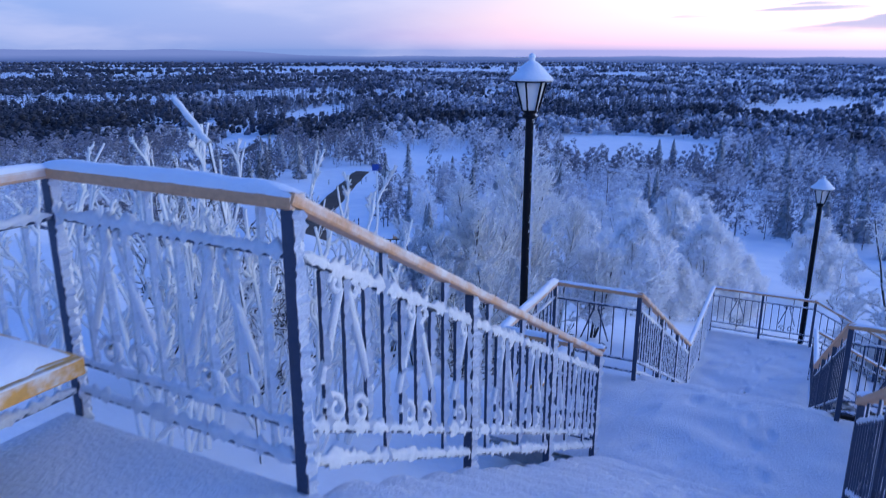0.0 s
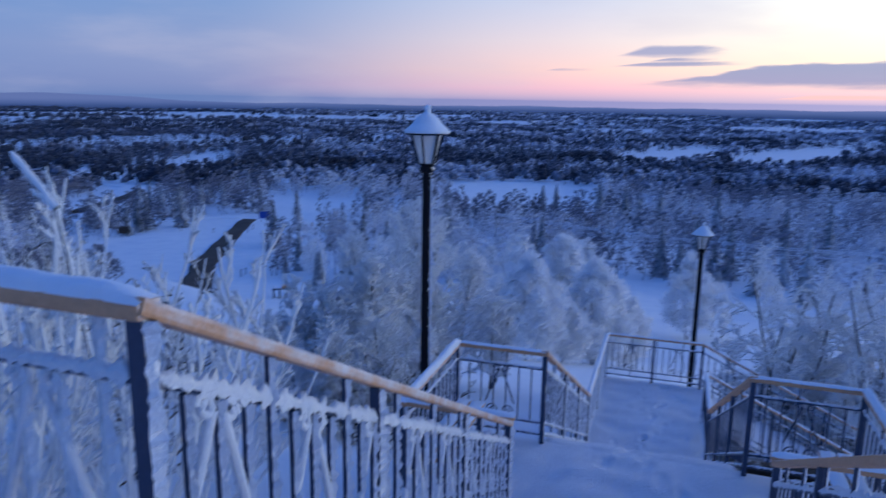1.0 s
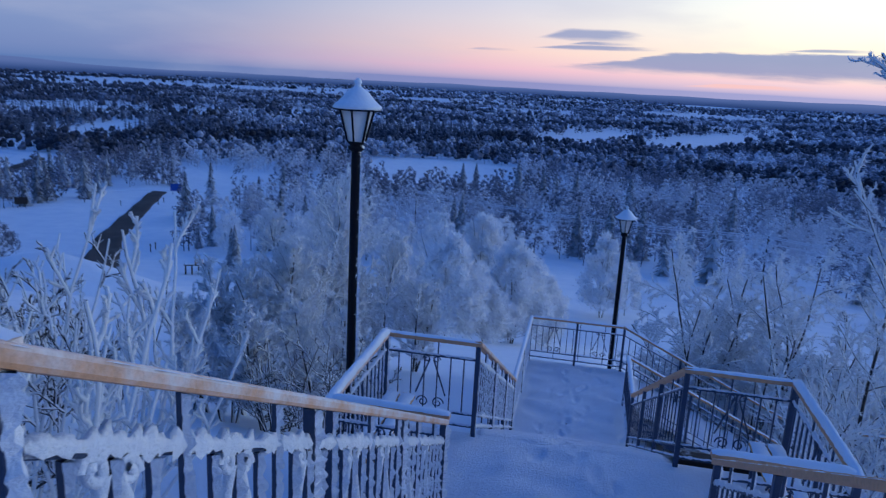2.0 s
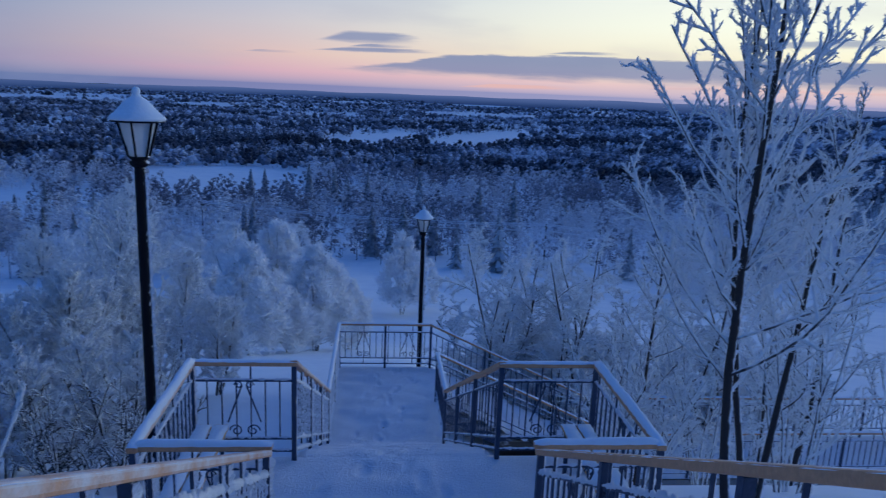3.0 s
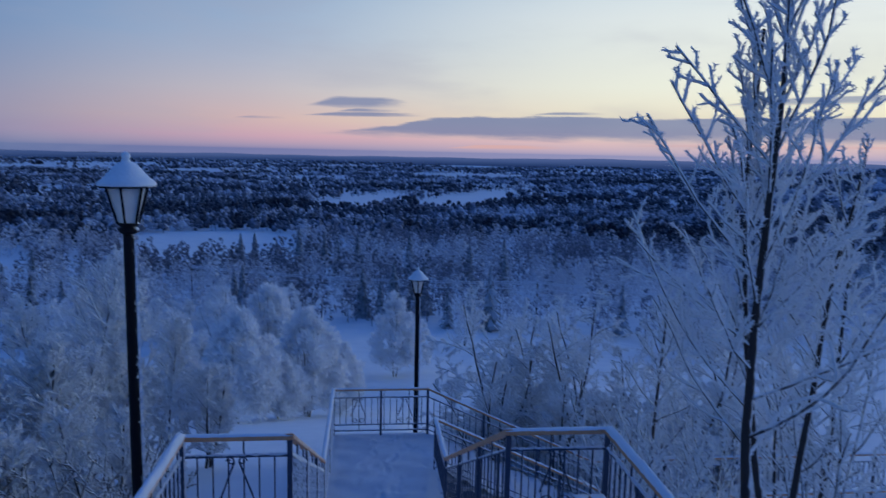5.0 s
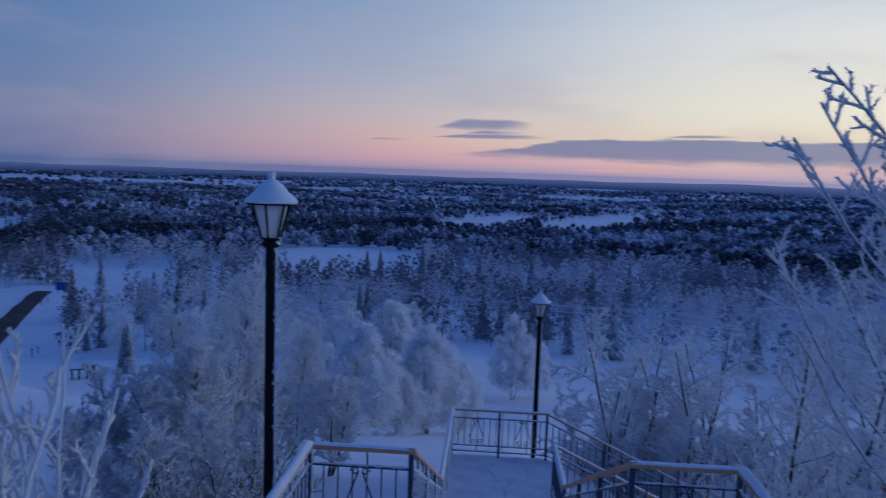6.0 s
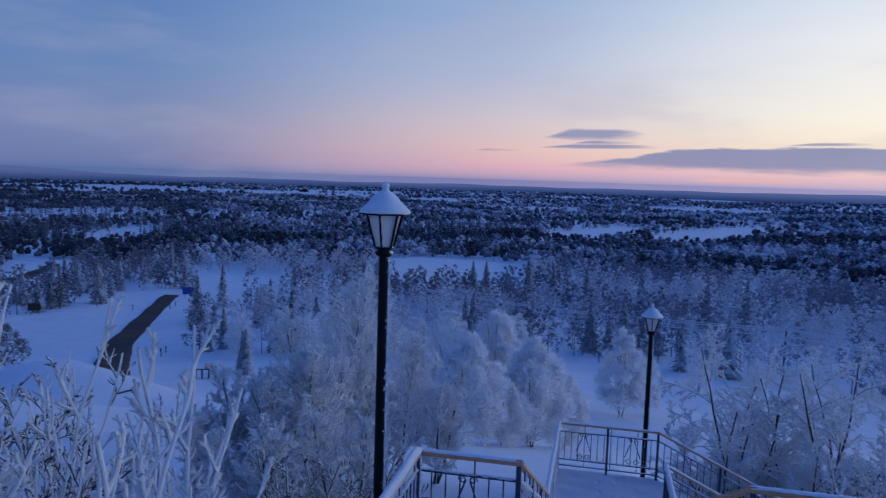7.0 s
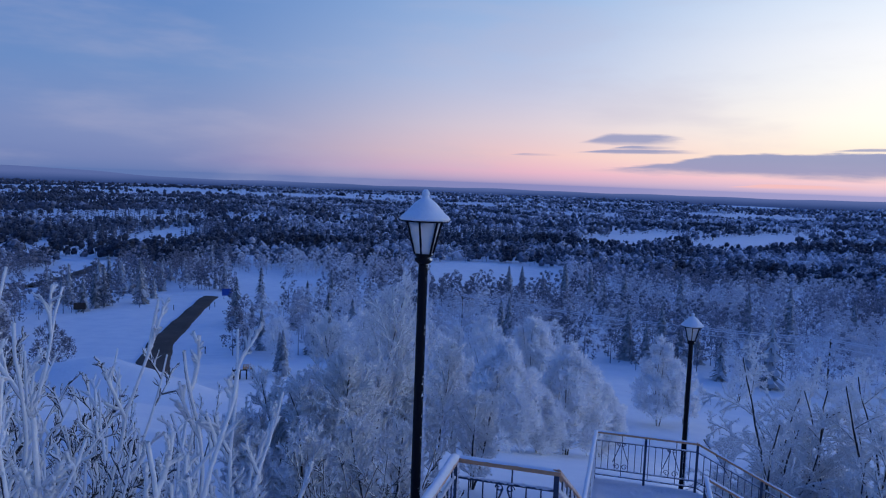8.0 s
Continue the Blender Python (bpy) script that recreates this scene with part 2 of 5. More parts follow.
tops = pn.ramp(pn.noise(blot.outputs[0], 0.03, 6.0, 0.75), [(0.35, (0.03, 0.035, 0.05, 1)), (0.7, (0.24, 0.26, 0.32, 1))])
drift = pn.ramp(pn.noise(pp, 0.3, 6.0, 0.6), [(0.3, (0.76, 0.80, 0.87, 1)), (0.7, (0.88, 0.90, 0.94, 1))])
pn.link(pn.mix(wood, drift, tops), ps.inputs["Base Color"])
relief(pn, ps, pn.noise(pp, 1.3, 5.0, 0.6), 0.5, 0.12)

# ---- mesh tools ----


def thing(name, at, label, category, group="", kind=""):
    ob = new(name)
    ob.empty_display_size = 0.1
    ob.matrix_basis = pose(*at)
    return tagged(ob, label, category, group, kind)


def link_mesh(name, mesh, parent=None, label=""):
    """An object under parent, whose mesh is given in world metres from the parent's place."""
    ob = new(name, mesh)
    if parent is not None:
        ob.parent = parent
    return tagged(ob, label)


def mesh_of(name, verts, faces, mats, index=None, smooth=False):
    mesh = bpy.data.meshes.new(name)
    mesh.from_pydata([tuple(v) for v in verts], [], [tuple(f) for f in faces])
    for m in mats if isinstance(mats, (list, tuple)) else [mats]:
        mesh.materials.append(m)
    if index is not None:
        mesh.polygons.foreach_set("material_index", np.array(index, dtype=np.int32))
    if smooth:
        mesh.polygons.foreach_set("use_smooth", np.ones(len(mesh.polygons), dtype=bool))
    mesh.update()
    return mesh


def soup(name, points, corners, mats):
    """A mesh of triangles or quads from numpy arrays."""
    mesh = bpy.data.meshes.new(name)
    count, size = corners.shape
    mesh.vertices.add(len(points))
    mesh.vertices.foreach_set("co", np.asarray(points, dtype=np.float32).ravel())
    mesh.loops.add(count * size)
    mesh.loops.foreach_set("vertex_index", corners.astype(np.int32).ravel())
    mesh.polygons.add(count)
    mesh.polygons.foreach_set("loop_start", np.arange(0, count * size, size, dtype=np.int32))
    for m in mats if isinstance(mats, (list, tuple)) else [mats]:
        mesh.materials.append(m)
    mesh.update(calc_edges=True)
    mesh.validate()
    return mesh


def box(size, at=(0, 0, 0), bevel=0.0, name="box", mat=None, turn=None):
    bm = bmesh.new()
    bmesh.ops.create_cube(bm, size=1.0)
    bmesh.ops.scale(bm, vec=size, verts=bm.verts)
    if bevel:
        bmesh.ops.bevel(bm, geom=bm.edges[:], offset=bevel, segments=2, affect="EDGES", profile=0.6)
    m = Matrix.Translation(at) @ (turn if turn is not None else Matrix())
    bmesh.ops.transform(bm, matrix=m, verts=bm.verts)
    mesh = bpy.data.meshes.new(name)
    bm.to_mesh(mesh)
    bm.free()
    if mat:
        mesh.materials.append(mat)
    return mesh


def tube_arrays(pts, radii, sides, phase=0.0):
    """Rings round a line of points, and the quads between them."""
    pts = np.asarray(pts, float)
    radii = np.asarray(radii, float)
    way = np.gradient(pts, axis=0)
    way /= np.linalg.norm(way, axis=1)[:, None] + 1e-9
    ref = np.array([0.0, 0.0, 1.0]) if abs(way[0, 2]) < 0.9 else np.array([1.0, 0.0, 0.0])
    u = np.cross(way, ref)
    u /= np.linalg.norm(u, axis=1)[:, None] + 1e-9
    v = np.cross(way, u)
    a = phase + np.arange(sides) * 2 * math.pi / sides
    ring = pts[:, None] + radii[:, None, None] * (np.cos(a)[None, :, None] * u[:, None] + np.sin(a)[None, :, None] * v[:, None])
    rows = len(pts)
    i, j = np.meshgrid(np.arange(rows - 1), np.arange(sides), indexing="ij")
    k = (j + 1) % sides
    quads = np.stack([i * sides + j, i * sides + k, (i + 1) * sides + k, (i + 1) * sides + j], -1).reshape(-1, 4)
    return ring.reshape(-1, 3), quads


def tubes(name, lines, mat):
    """One mesh of many tubes: (points, radii, sides)."""
    verts, quads, base = [], [], 0
    for pts, radii, sides in lines:
        v, q = tube_arrays(pts, radii, sides)
        verts.append(v)
        quads.append(q + base)
        base += len(v)
    return soup(name, np.concatenate(verts), np.concatenate(quads), mat)


def lathe(name, profile, sides, mat, smooth=True):
    """A body turned round the z axis from (radius, height) pairs."""
    verts, faces = [], []
    for r, z in profile:
        for s in range(sides):
            a = 2 * math.pi * (s + 0.5) / sides
            verts.append((r * math.cos(a), r * math.sin(a), z))
    for i in range(len(profile) - 1):
        for s in range(sides):
            t = (s + 1) % sides
            faces.append((i * sides + s, i * sides + t, (i + 1) * sides + t, (i + 1) * sides + s))
    faces.append(tuple(range(sides))[::-1])
    faces.append(tuple((len(profile) - 1) * sides + s for s in range(sides)))
    return mesh_of(name, verts, faces, mat, smooth=smooth)


# ---- the land ----
SLOPE_Y = [-60, 0.5, 1.3, 5.0, 6.8, 11.5, 15.0, 20.0, 47.0, 108.0, 200.0, 420.0, 900.0, 5000.0]
SLOPE_Z = [1.2, 0.95, 0.8, -1.2, -1.25, -3.6, -3.75, -5.4, -14.4, -25.0, -32.0, -39.0, -42.0, -44.0]


def step01(v, low, high):
    q = np.clip((v - low) / (high - low), 0, 1)
    return q * q * (3 - 2 * q)


def land(x, y):
    """The height of the ground."""
    x, y = np.asarray(x, float), np.asarray(y, float)
    r = np.where(y < 10, y, np.hypot(x * 0.8 * step01(y, 10, 60), y))
    z = np.interp(r, SLOPE_Y, SLOPE_Z)
    z = z - 1.75 * step01(x, 0.6, 4.4) * step01(y, 8.5, 13.0) * (1 - step01(y, 22, 50))
    wave = np.sin(x * 0.9 + y * 0.35) * np.cos(y * 0.7 - x * 0.3) * 0.06 + np.sin(x * 0.23 + 1.3) * np.cos(y * 0.19) * 0.25
    z = z + wave * step01(np.abs(x), 2.2, 6.0) * (1 - step01(y, 200, 400))
    z = z + 3.4 * np.exp(-(((x + 42) / 10) ** 2 + ((y - 48) / 5) ** 2))
    az = np.arctan2(x, y)
    d = np.hypot(x, y)
    roll = (np.sin(x * 0.006 + 0.7) * np.cos(y * 0.0047) + 0.6 * np.sin(x * 0.013 - y * 0.009)) * 2.2
    z = z + roll * step01(d, 300, 800)
    z = z + 27 * step01(az, 0.42, 0.75) * step01(d, 450, 1100) * (1 - step01(d, 1500, 3200))
    return z


def make_ground():
    rows = [-4900, -2400, -1100, -500, -240, -120, -60, -30, -12, -6]
    y = -4.0
    while y < 24:
        rows.append(y)
        y += 0.4
    while y < 4900:
        rows.append(y)
        y *= 1.035
    rows.append(4950)
    lanes = np.concatenate([-np.geomspace(2.2, 0.06, 70), np.linspace(-0.055, 0.055, 21), np.geomspace(0.06, 2.2, 70)])
    near = np.concatenate([-np.geomspace(4900, 4.2, 70), np.linspace(-4.1, 4.1, 21), np.geomspace(4.2, 4900, 70)])
    gx, gy = [], []
    for v in rows:
        q = float(step01(v, 24, 90))
        xs = near * (1 - q) + lanes * max(v, 27) * q if v < 90 else lanes * v
        gx.append(xs)
        gy.append(np.full_like(xs, v))
    gx, gy = np.array(gx), np.array(gy)
    pts = np.stack([gx, gy, land(gx, gy)], -1).reshape(-1, 3)
    h, w = gx.shape
    i, j = np.meshgrid(np.arange(h - 1), np.arange(w - 1), indexing="ij")
    quads = np.stack([i * w + j, i * w + j + 1, (i + 1) * w + j + 1, (i + 1) * w + j], -1).reshape(-1, 4)
    mesh = soup("ground", pts, quads, PLAIN)
    mesh.polygons.foreach_set("use_smooth", np.ones(len(mesh.polygons), dtype=bool))
    tagged(new("ground", mesh), "snow-covered hillside falling to a wide wooded plain", "ground", kind="structure")


make_ground()


def make_backdrop():
    """The last hazy ridge, all round the plain: a glowing ring with its haze painted on."""
    mat = bpy.data.materials.new("glowing_haze")
    mat.use_nodes = True
    n = Nodes(mat.node_tree)
    where = n.add("ShaderNodeTexCoord").outputs["Object"]
    sep = n.add("ShaderNodeSeparateXYZ")
    n.link(where, sep.inputs[0])
    flat = n.add("ShaderNodeVectorMath", operation="MULTIPLY")
    n.link(where, flat.inputs[0])
    flat.inputs[1].default_value = (0.12, 0.12, 2.2)
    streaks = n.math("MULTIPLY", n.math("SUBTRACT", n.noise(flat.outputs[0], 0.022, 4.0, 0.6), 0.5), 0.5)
    # Haze painted as a blue that pales with height; the surface itself glows.
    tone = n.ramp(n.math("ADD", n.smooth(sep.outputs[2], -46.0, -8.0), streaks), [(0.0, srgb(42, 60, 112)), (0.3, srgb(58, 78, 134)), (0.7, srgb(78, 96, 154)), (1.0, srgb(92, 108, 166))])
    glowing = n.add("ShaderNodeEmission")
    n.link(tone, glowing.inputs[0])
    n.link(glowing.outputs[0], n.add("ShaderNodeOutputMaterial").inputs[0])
    az = np.linspace(-math.pi, math.pi, 721)
    lift = -0.47 + 0.46 * step01(-az, 0.58, 0.84) + 0.2 * step01(az, 0.05, 0.3) + 0.035 * np.sin(az * 23) + 0.02 * np.sin(az * 61 + 1) + 0.03 * np.sin(az * 9 + 2)
    top = 2.7 + 2500 * np.tan(np.radians(lift))
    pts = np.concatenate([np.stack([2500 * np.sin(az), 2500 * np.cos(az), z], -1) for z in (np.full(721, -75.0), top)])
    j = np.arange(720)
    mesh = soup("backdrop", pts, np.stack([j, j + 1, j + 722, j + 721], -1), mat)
    tagged(new("backdrop", mesh), "glowing backdrop painted as hazy blue ridges along the horizon", "distance", kind="structure")


make_backdrop()


def strip(name, line, width, mat, lift, label, category):
    """A road laid on the land along a line in the plan."""
    line = np.array(line, float)
    steps = np.concatenate([[0], np.cumsum(np.linalg.norm(np.diff(line, axis=0), axis=1))])
    s = np.linspace(0, steps[-1], 80)
    px, py = np.interp(s, steps, line[:, 0]), np.interp(s, steps, line[:, 1])
    dx, dy = np.gradient(px), np.gradient(py)
    size = np.hypot(dx, dy)
    nx, ny = -dy / size, dx / size
    offs = np.linspace(-0.5, 0.5, 9) * width
    gx, gy = px[:, None] + nx[:, None] * offs, py[:, None] + ny[:, None] * offs
    gz = land(gx, gy) + lift
    gz[:, 0] -= 0.8
    gz[:, -1] -= 0.8
    pts = np.stack([gx, gy, gz], -1).reshape(-1, 3)
    i, j = np.meshgrid(np.arange(79), np.arange(8), indexing="ij")
    quads = np.stack([i * 9 + j, i * 9 + j + 1, (i + 1) * 9 + j + 1, (i + 1) * 9 + j], -1).reshape(-1, 4)
    mesh = soup(name, pts, quads, mat)
    return tagged(new(name, mesh), label, category, kind="structure")


strip("road", [(-43, 56), (-51.3, 67.2), (-62, 81.8), (-75, 100.6), (-91.4, 131.2), (-110, 166.8), (-114, 175)], 5.0, ROAD, 0.25, "dark sanded road climbing between snowy verges", "road")
strip("road", [(-135, 166), (-124, 175.2), (-114, 180), (-104, 184)], 5.0, SNOW, 0.3, "snow-packed side road crossing at the junction", "road")
strip("road", [(-175, 150), (-184, 180), (-196, 215), (-214, 244), (-232, 250), (-262, 262), (-306, 304), (-350, 390)], 12.0, SNOW, 0.4, "snow-covered far road winding between woods", "road")
strip("road", [(-170, 168), (-180, 196), (-199, 230), (-206, 236)], 4.0, ROAD, 0.7, "bare dark lane of the far road", "road")

# ---- stairs and landings ----
W = 0.96                       # half the width of a flight
TOP_Z, MID_Z, LOW_Z, END_Z = 1.25, -0.76, -3.12, -4.77
RAIL = 0.985                   # handrail above the floor


def slab(name, x0, x1, y0, y1, z, label):
    """A landing: a concrete plate with a lumpy trodden sheet of snow on it."""
    base = thing(name, ((x0 + x1) / 2, (y0 + y1) / 2, z), label, "landing", kind="structure")
    link_mesh("concrete_plate", box((x1 - x0, y1 - y0, 0.16), (0, 0, -0.12), 0.012, "concrete_plate", CONCRETE), base)
    grain = 0.035 if x1 < 4 else 0.09
    nx, ny = max(8, int((x1 - x0) / grain)), max(8, int((y1 - y0) / grain))
    gx, gy = np.meshgrid(np.linspace(x0, x1, nx), np.linspace(y0, y1, ny))
    edge = np.minimum(np.minimum(gx - x0, x1 - gx), np.minimum(gy - y0, y1 - gy))
    gz = lumps(gx, gy) * 0.02 * step01(edge, 0.0, 0.25) - 0.006 * (1 - step01(edge, 0.0, 0.05)) + dents(gx, gy) * step01(edge, 0.02, 0.1)
    pts = np.stack([gx - (x0 + x1) / 2, gy - (y0 + y1) / 2, gz], -1).reshape(-1, 3)
    i, j = np.meshgrid(np.arange(ny - 1), np.arange(nx - 1), indexing="ij")
    quads = np.stack([i * nx + j, i * nx + j + 1, (i + 1) * nx + j + 1, (i + 1) * nx + j], -1).reshape(-1, 4)
    mesh = soup("snow_sheet", pts, quads, TRODDEN)
    mesh.polygons.foreach_set("use_smooth", np.ones(len(mesh.polygons), dtype=bool))
    link_mesh("snow_sheet", mesh, base, "trodden snow sheet")


WAVES = [(random.Random(k).uniform(0, 6.28), random.Random(k + 50).uniform(2.5, 17.0), random.Random(k + 90).uniform(0, 6.28)) for k in range(22)]


def lumps(x, y):
    """Uneven trodden snow: many waves that never line up."""
    z = np.zeros(np.shape(x))
    for way, freq, phase in WAVES:
        z = z + np.sin((x * math.cos(way) + y * math.sin(way)) * freq + phase + 0.8 * np.sin(x * 1.7 + y * 1.1 + phase)) * (3.0 / freq) ** 0.7
    return z * 0.34


STEPS_R = np.random.RandomState(31)
PRINTS = []
for k in range(170):
    gy0 = STEPS_R.uniform(-1.5, 15.0)
    PRINTS.append((STEPS_R.normal(0.05, 0.34), gy0, STEPS_R.uniform(0.045, 0.06), STEPS_R.uniform(0.11, 0.15), STEPS_R.normal(0, 0.25), STEPS_R.uniform(0.4, 1.0)))


def dents(x, y):
    """Footprints trodden into the snow along the way down."""
    z = np.zeros(np.shape(x))
    for px, py, a, b, turn, deep in PRINTS:
        near = (np.abs(x - px) < 0.25) & (np.abs(y - py) < 0.25)
        if not near.any():
            continue
        c, s = math.cos(turn), math.sin(turn)
        u, v = (x - px) * c + (y - py) * s, (y - py) * c - (x - px) * s
        q = (u / a) ** 2 + (v / b) ** 2
        z = z - 0.022 * deep * np.exp(-q ** 2) + 0.008 * deep * np.exp(-((q - 2.2) ** 2))
    return z


def flight(name, start, end, count, across, label):
    """Steps from start down to end (plan x, y, z of the floors' edges), with trodden snow that rounds them off."""
    a, b = np.array(start, float), np.array(end, float)
    base = thing(name, tuple(a), label, "stairs", kind="structure")
    run = np.hypot(b[0] - a[0], b[1] - a[1]) / count
    drop = (a[2] - b[2]) / count
    along = (b[:2] - a[:2]) / (run * count)
    turn = Matrix.Rotation(math.atan2(along[1], along[0]), 4, "Z")
    tread = box((run + 0.03, across * 2, 0.07), (0, 0, 0), 0.008, "tread", CONCRETE, turn)
    for k in range(count):
        at = along * run * (k + 0.5)
        ob = link_mesh("tread", tread, base)
        ob.location = (at[0], at[1], -drop * (k + 1) - 0.07)
    nx, ns = 50, count * 11 + 1
    s = np.linspace(0, count, ns)
    soft = np.floor(s) + step01(s - np.floor(s), 0.45, 1.0)
    level = -(0.7 * soft + 0.3 * s) * drop - 0.012
    u = np.linspace(-1, 1, nx) * (across - 0.03)
    gu, gs = np.meshgrid(u, s * run)
    gz = level[:, None] + 0.02 + lumps(gu * 1.2, gs + a[1]) * 0.014 - 0.05 * step01(np.abs(gu), across - 0.1, across - 0.02)
    if abs(along[1]) > 0.5:
        gz = gz + dents(gu, gs + a[1])
    gz[0] -= 0.02
    gz[-1] -= 0.02
    gs[0] -= 0.06
    gs[-1] += 0.06
    side = np.array([along[1], -along[0]])
    pts = np.stack([gs * along[0] + gu * side[0], gs * along[1] + gu * side[1], gz], -1).reshape(-1, 3)
    i, j = np.meshgrid(np.arange(ns - 1), np.arange(nx - 1), indexing="ij")
    quads = np.stack([i * nx + j, (i + 1) * nx + j, (i + 1) * nx + j + 1, i * nx + j + 1], -1).reshape(-1, 4)
    mesh = soup("snow_sheet", pts, quads, TRODDEN)
    mesh.polygons.foreach_set("use_smooth", np.ones(len(mesh.polygons), dtype=bool))
    link_mesh("snow_sheet", mesh, base, "trodden snow sheet")
    # two stringers under the steps
    for way in (-1, 1):
        p = side * way * (across - 0.06)
        length = math.sqrt((run * count) ** 2 + (drop * count) ** 2)
        m = turn @ Matrix.Rotation(math.atan2(drop, run), 4, "Y")
        mid = along * run * count / 2 + p
        link_mesh("stringer", box((length, 0.07, 0.2), (mid[0], mid[1], -drop * count / 2 - 0.26), 0.006, "stringer", STEEL, m), base)


slab("landing_top", -2.14, 2.14, -4.0, 1.24, TOP_Z, "snow-covered concrete platform at the top of the stairs")
flight("stairs_upper", (0, 1.24, TOP_Z), (0, 5.05, MID_Z), 12, W + 0.02, "upper stair flight under trodden snow")
slab("landing_middle", -1.93, 1.93, 5.05, 6.85, MID_Z, "snow-covered middle landing of the stairs")
flight("stairs_middle", (0, 6.85, MID_Z), (0, 11.5, LOW_Z), 14, W + 0.02, "long middle stair flight under trodden snow")
slab("landing_lower", -1.03, 1.03, 11.5, 15.0, LOW_Z, "snow-covered lower landing with footprints")
flight("stairs_side", (1.03, 14.085, LOW_Z), (4.5, 14.085, END_Z), 10, 0.86, "side stair flight going down from the lower landing")
slab("walkway", 4.5, 16.0, 13.2, 15.0, END_Z, "snow-covered raised walkway between steel railings")

# ---- railings ----
rnd = random.Random(4)


def ragged_bar(length, half, crust, seed, coated=False):
    """A square bar with rime grown on its +x side, standing on the origin."""
    r = random.Random(seed)
    verts, faces, index = [], [], []
    for z in (0.0, length):
        for x, y in ((-half, -half), (half, -half), (half, half), (-half, half)):
            verts.append((x, y, z))
    for k in range(4):
        n = (k + 1) % 4
        faces.append((k, n, 4 + n, 4 + k))
        index.append(0)
    steps = max(6, int(length / 0.016))
    base = len(verts)
    for k in range(steps + 1):
        z = length * k / steps
        grow = crust * (0.35 + 0.35 * math.sin(z * 23 + seed) ** 2 + 0.75 * r.random() ** 2)
        wide = half * (0.75 + 0.6 * r.random())
        verts += [(half - 0.001, -wide, z), (half + grow, r.uniform(-0.5, 0.5) * half, z + r.uniform(-0.006, 0.006)), (half - 0.001, wide, z)]
        if k:
            p, q = base + 3 * (k - 1), base + 3 * k
            faces += [(p, p + 1, q + 1, q), (p + 1, p + 2, q + 2, q + 1)]
            index += [1, 1]
    return mesh_of("baluster", verts, faces, [HOARY if coated else STEEL, FROST], index)


BARS = {}


def bar_mesh(length, crust, coated):
    key = (round(length, 2), round(crust, 3), coated)
    if key not in BARS:
        BARS[key] = [ragged_bar(key[0], 0.006 + crust * 0.08, crust, 10 * len(BARS) + k, coated) for k in range(3)]
    return rnd.choice(BARS[key])


def beam(a, b, wide, tall, bevel, name, mat):
    """A straight bar from a to b; its sides stay upright."""
    a, b = Vector(a), Vector(b)
    way = (b - a).normalized()
    side = way.cross(Vector((0, 0, 1))).normalized()
    up = side.cross(way)
    turn = Matrix((way, side, up)).transposed().to_4x4()
    return box(((b - a).length, wide, tall), (a + b) / 2, bevel, name, mat, turn)


def snow_strip(a, b, wide, thick, seed, mat, name="snow_cap"):
    """A rounded uneven bead of snow along a bar's top."""
    a, b = np.array(a, float), np.array(b, float)
    length = np.linalg.norm(b - a)
    rough_kind = name == "rime"
    count = max(6, int(length / (0.018 if rough_kind else 0.05)))
    r = np.random.RandomState(seed)
    t = np.linspace(0, 1, count)
    way = (b - a) / length
    side = np.cross(way, (0, 0, 1))
    side /= np.linalg.norm(side)
    up = np.cross(side, way)
    rough = np.convolve(r.rand(count + 4), np.ones(5) / 5, "valid")
    high = thick * (0.55 + 0.9 * rough) * np.minimum(1, np.minimum(t, 1 - t) * count / 2 + 0.15)
    if rough_kind:
        high = high * (0.4 + 1.3 * r.rand(count) ** 2)
    ang = np.linspace(math.pi * (1.25 if rough_kind else 1.0), -math.pi * (0.25 if rough_kind else 0.0), 6)
    wob = wide / 2 * (0.9 + 0.25 * r.rand(count)) if not rough_kind else wide / 2 * (0.55 + 0.8 * r.rand(count) ** 1.5)
    pts = (a + (b - a) * t[:, None])[:, None] + side * (np.cos(ang)[None] * wob[:, None])[..., None] + up * (np.sin(ang)[None] * high[:, None])[..., None]
    i, j = np.meshgrid(np.arange(count - 1), np.arange(5), indexing="ij")
    quads = np.stack([i * 6 + j, i * 6 + j + 1, (i + 1) * 6 + j + 1, (i + 1) * 6 + j], -1).reshape(-1, 4)
    mesh = soup(name, pts.reshape(-1, 3), quads, mat)
    mesh.polygons.foreach_set("use_smooth", np.ones(len(mesh.polygons), dtype=bool))
    return mesh


def scroll_points(cx, cz, size, flip, turns=1.25):
    out = []
    for k in range(22):
        q = k / 21
        a = q * turns * 2 * math.pi
        r = size * (1 - 0.72 * q)
        out.append((cx + flip * r * math.cos(a), cz + r * math.sin(a)))
    return out


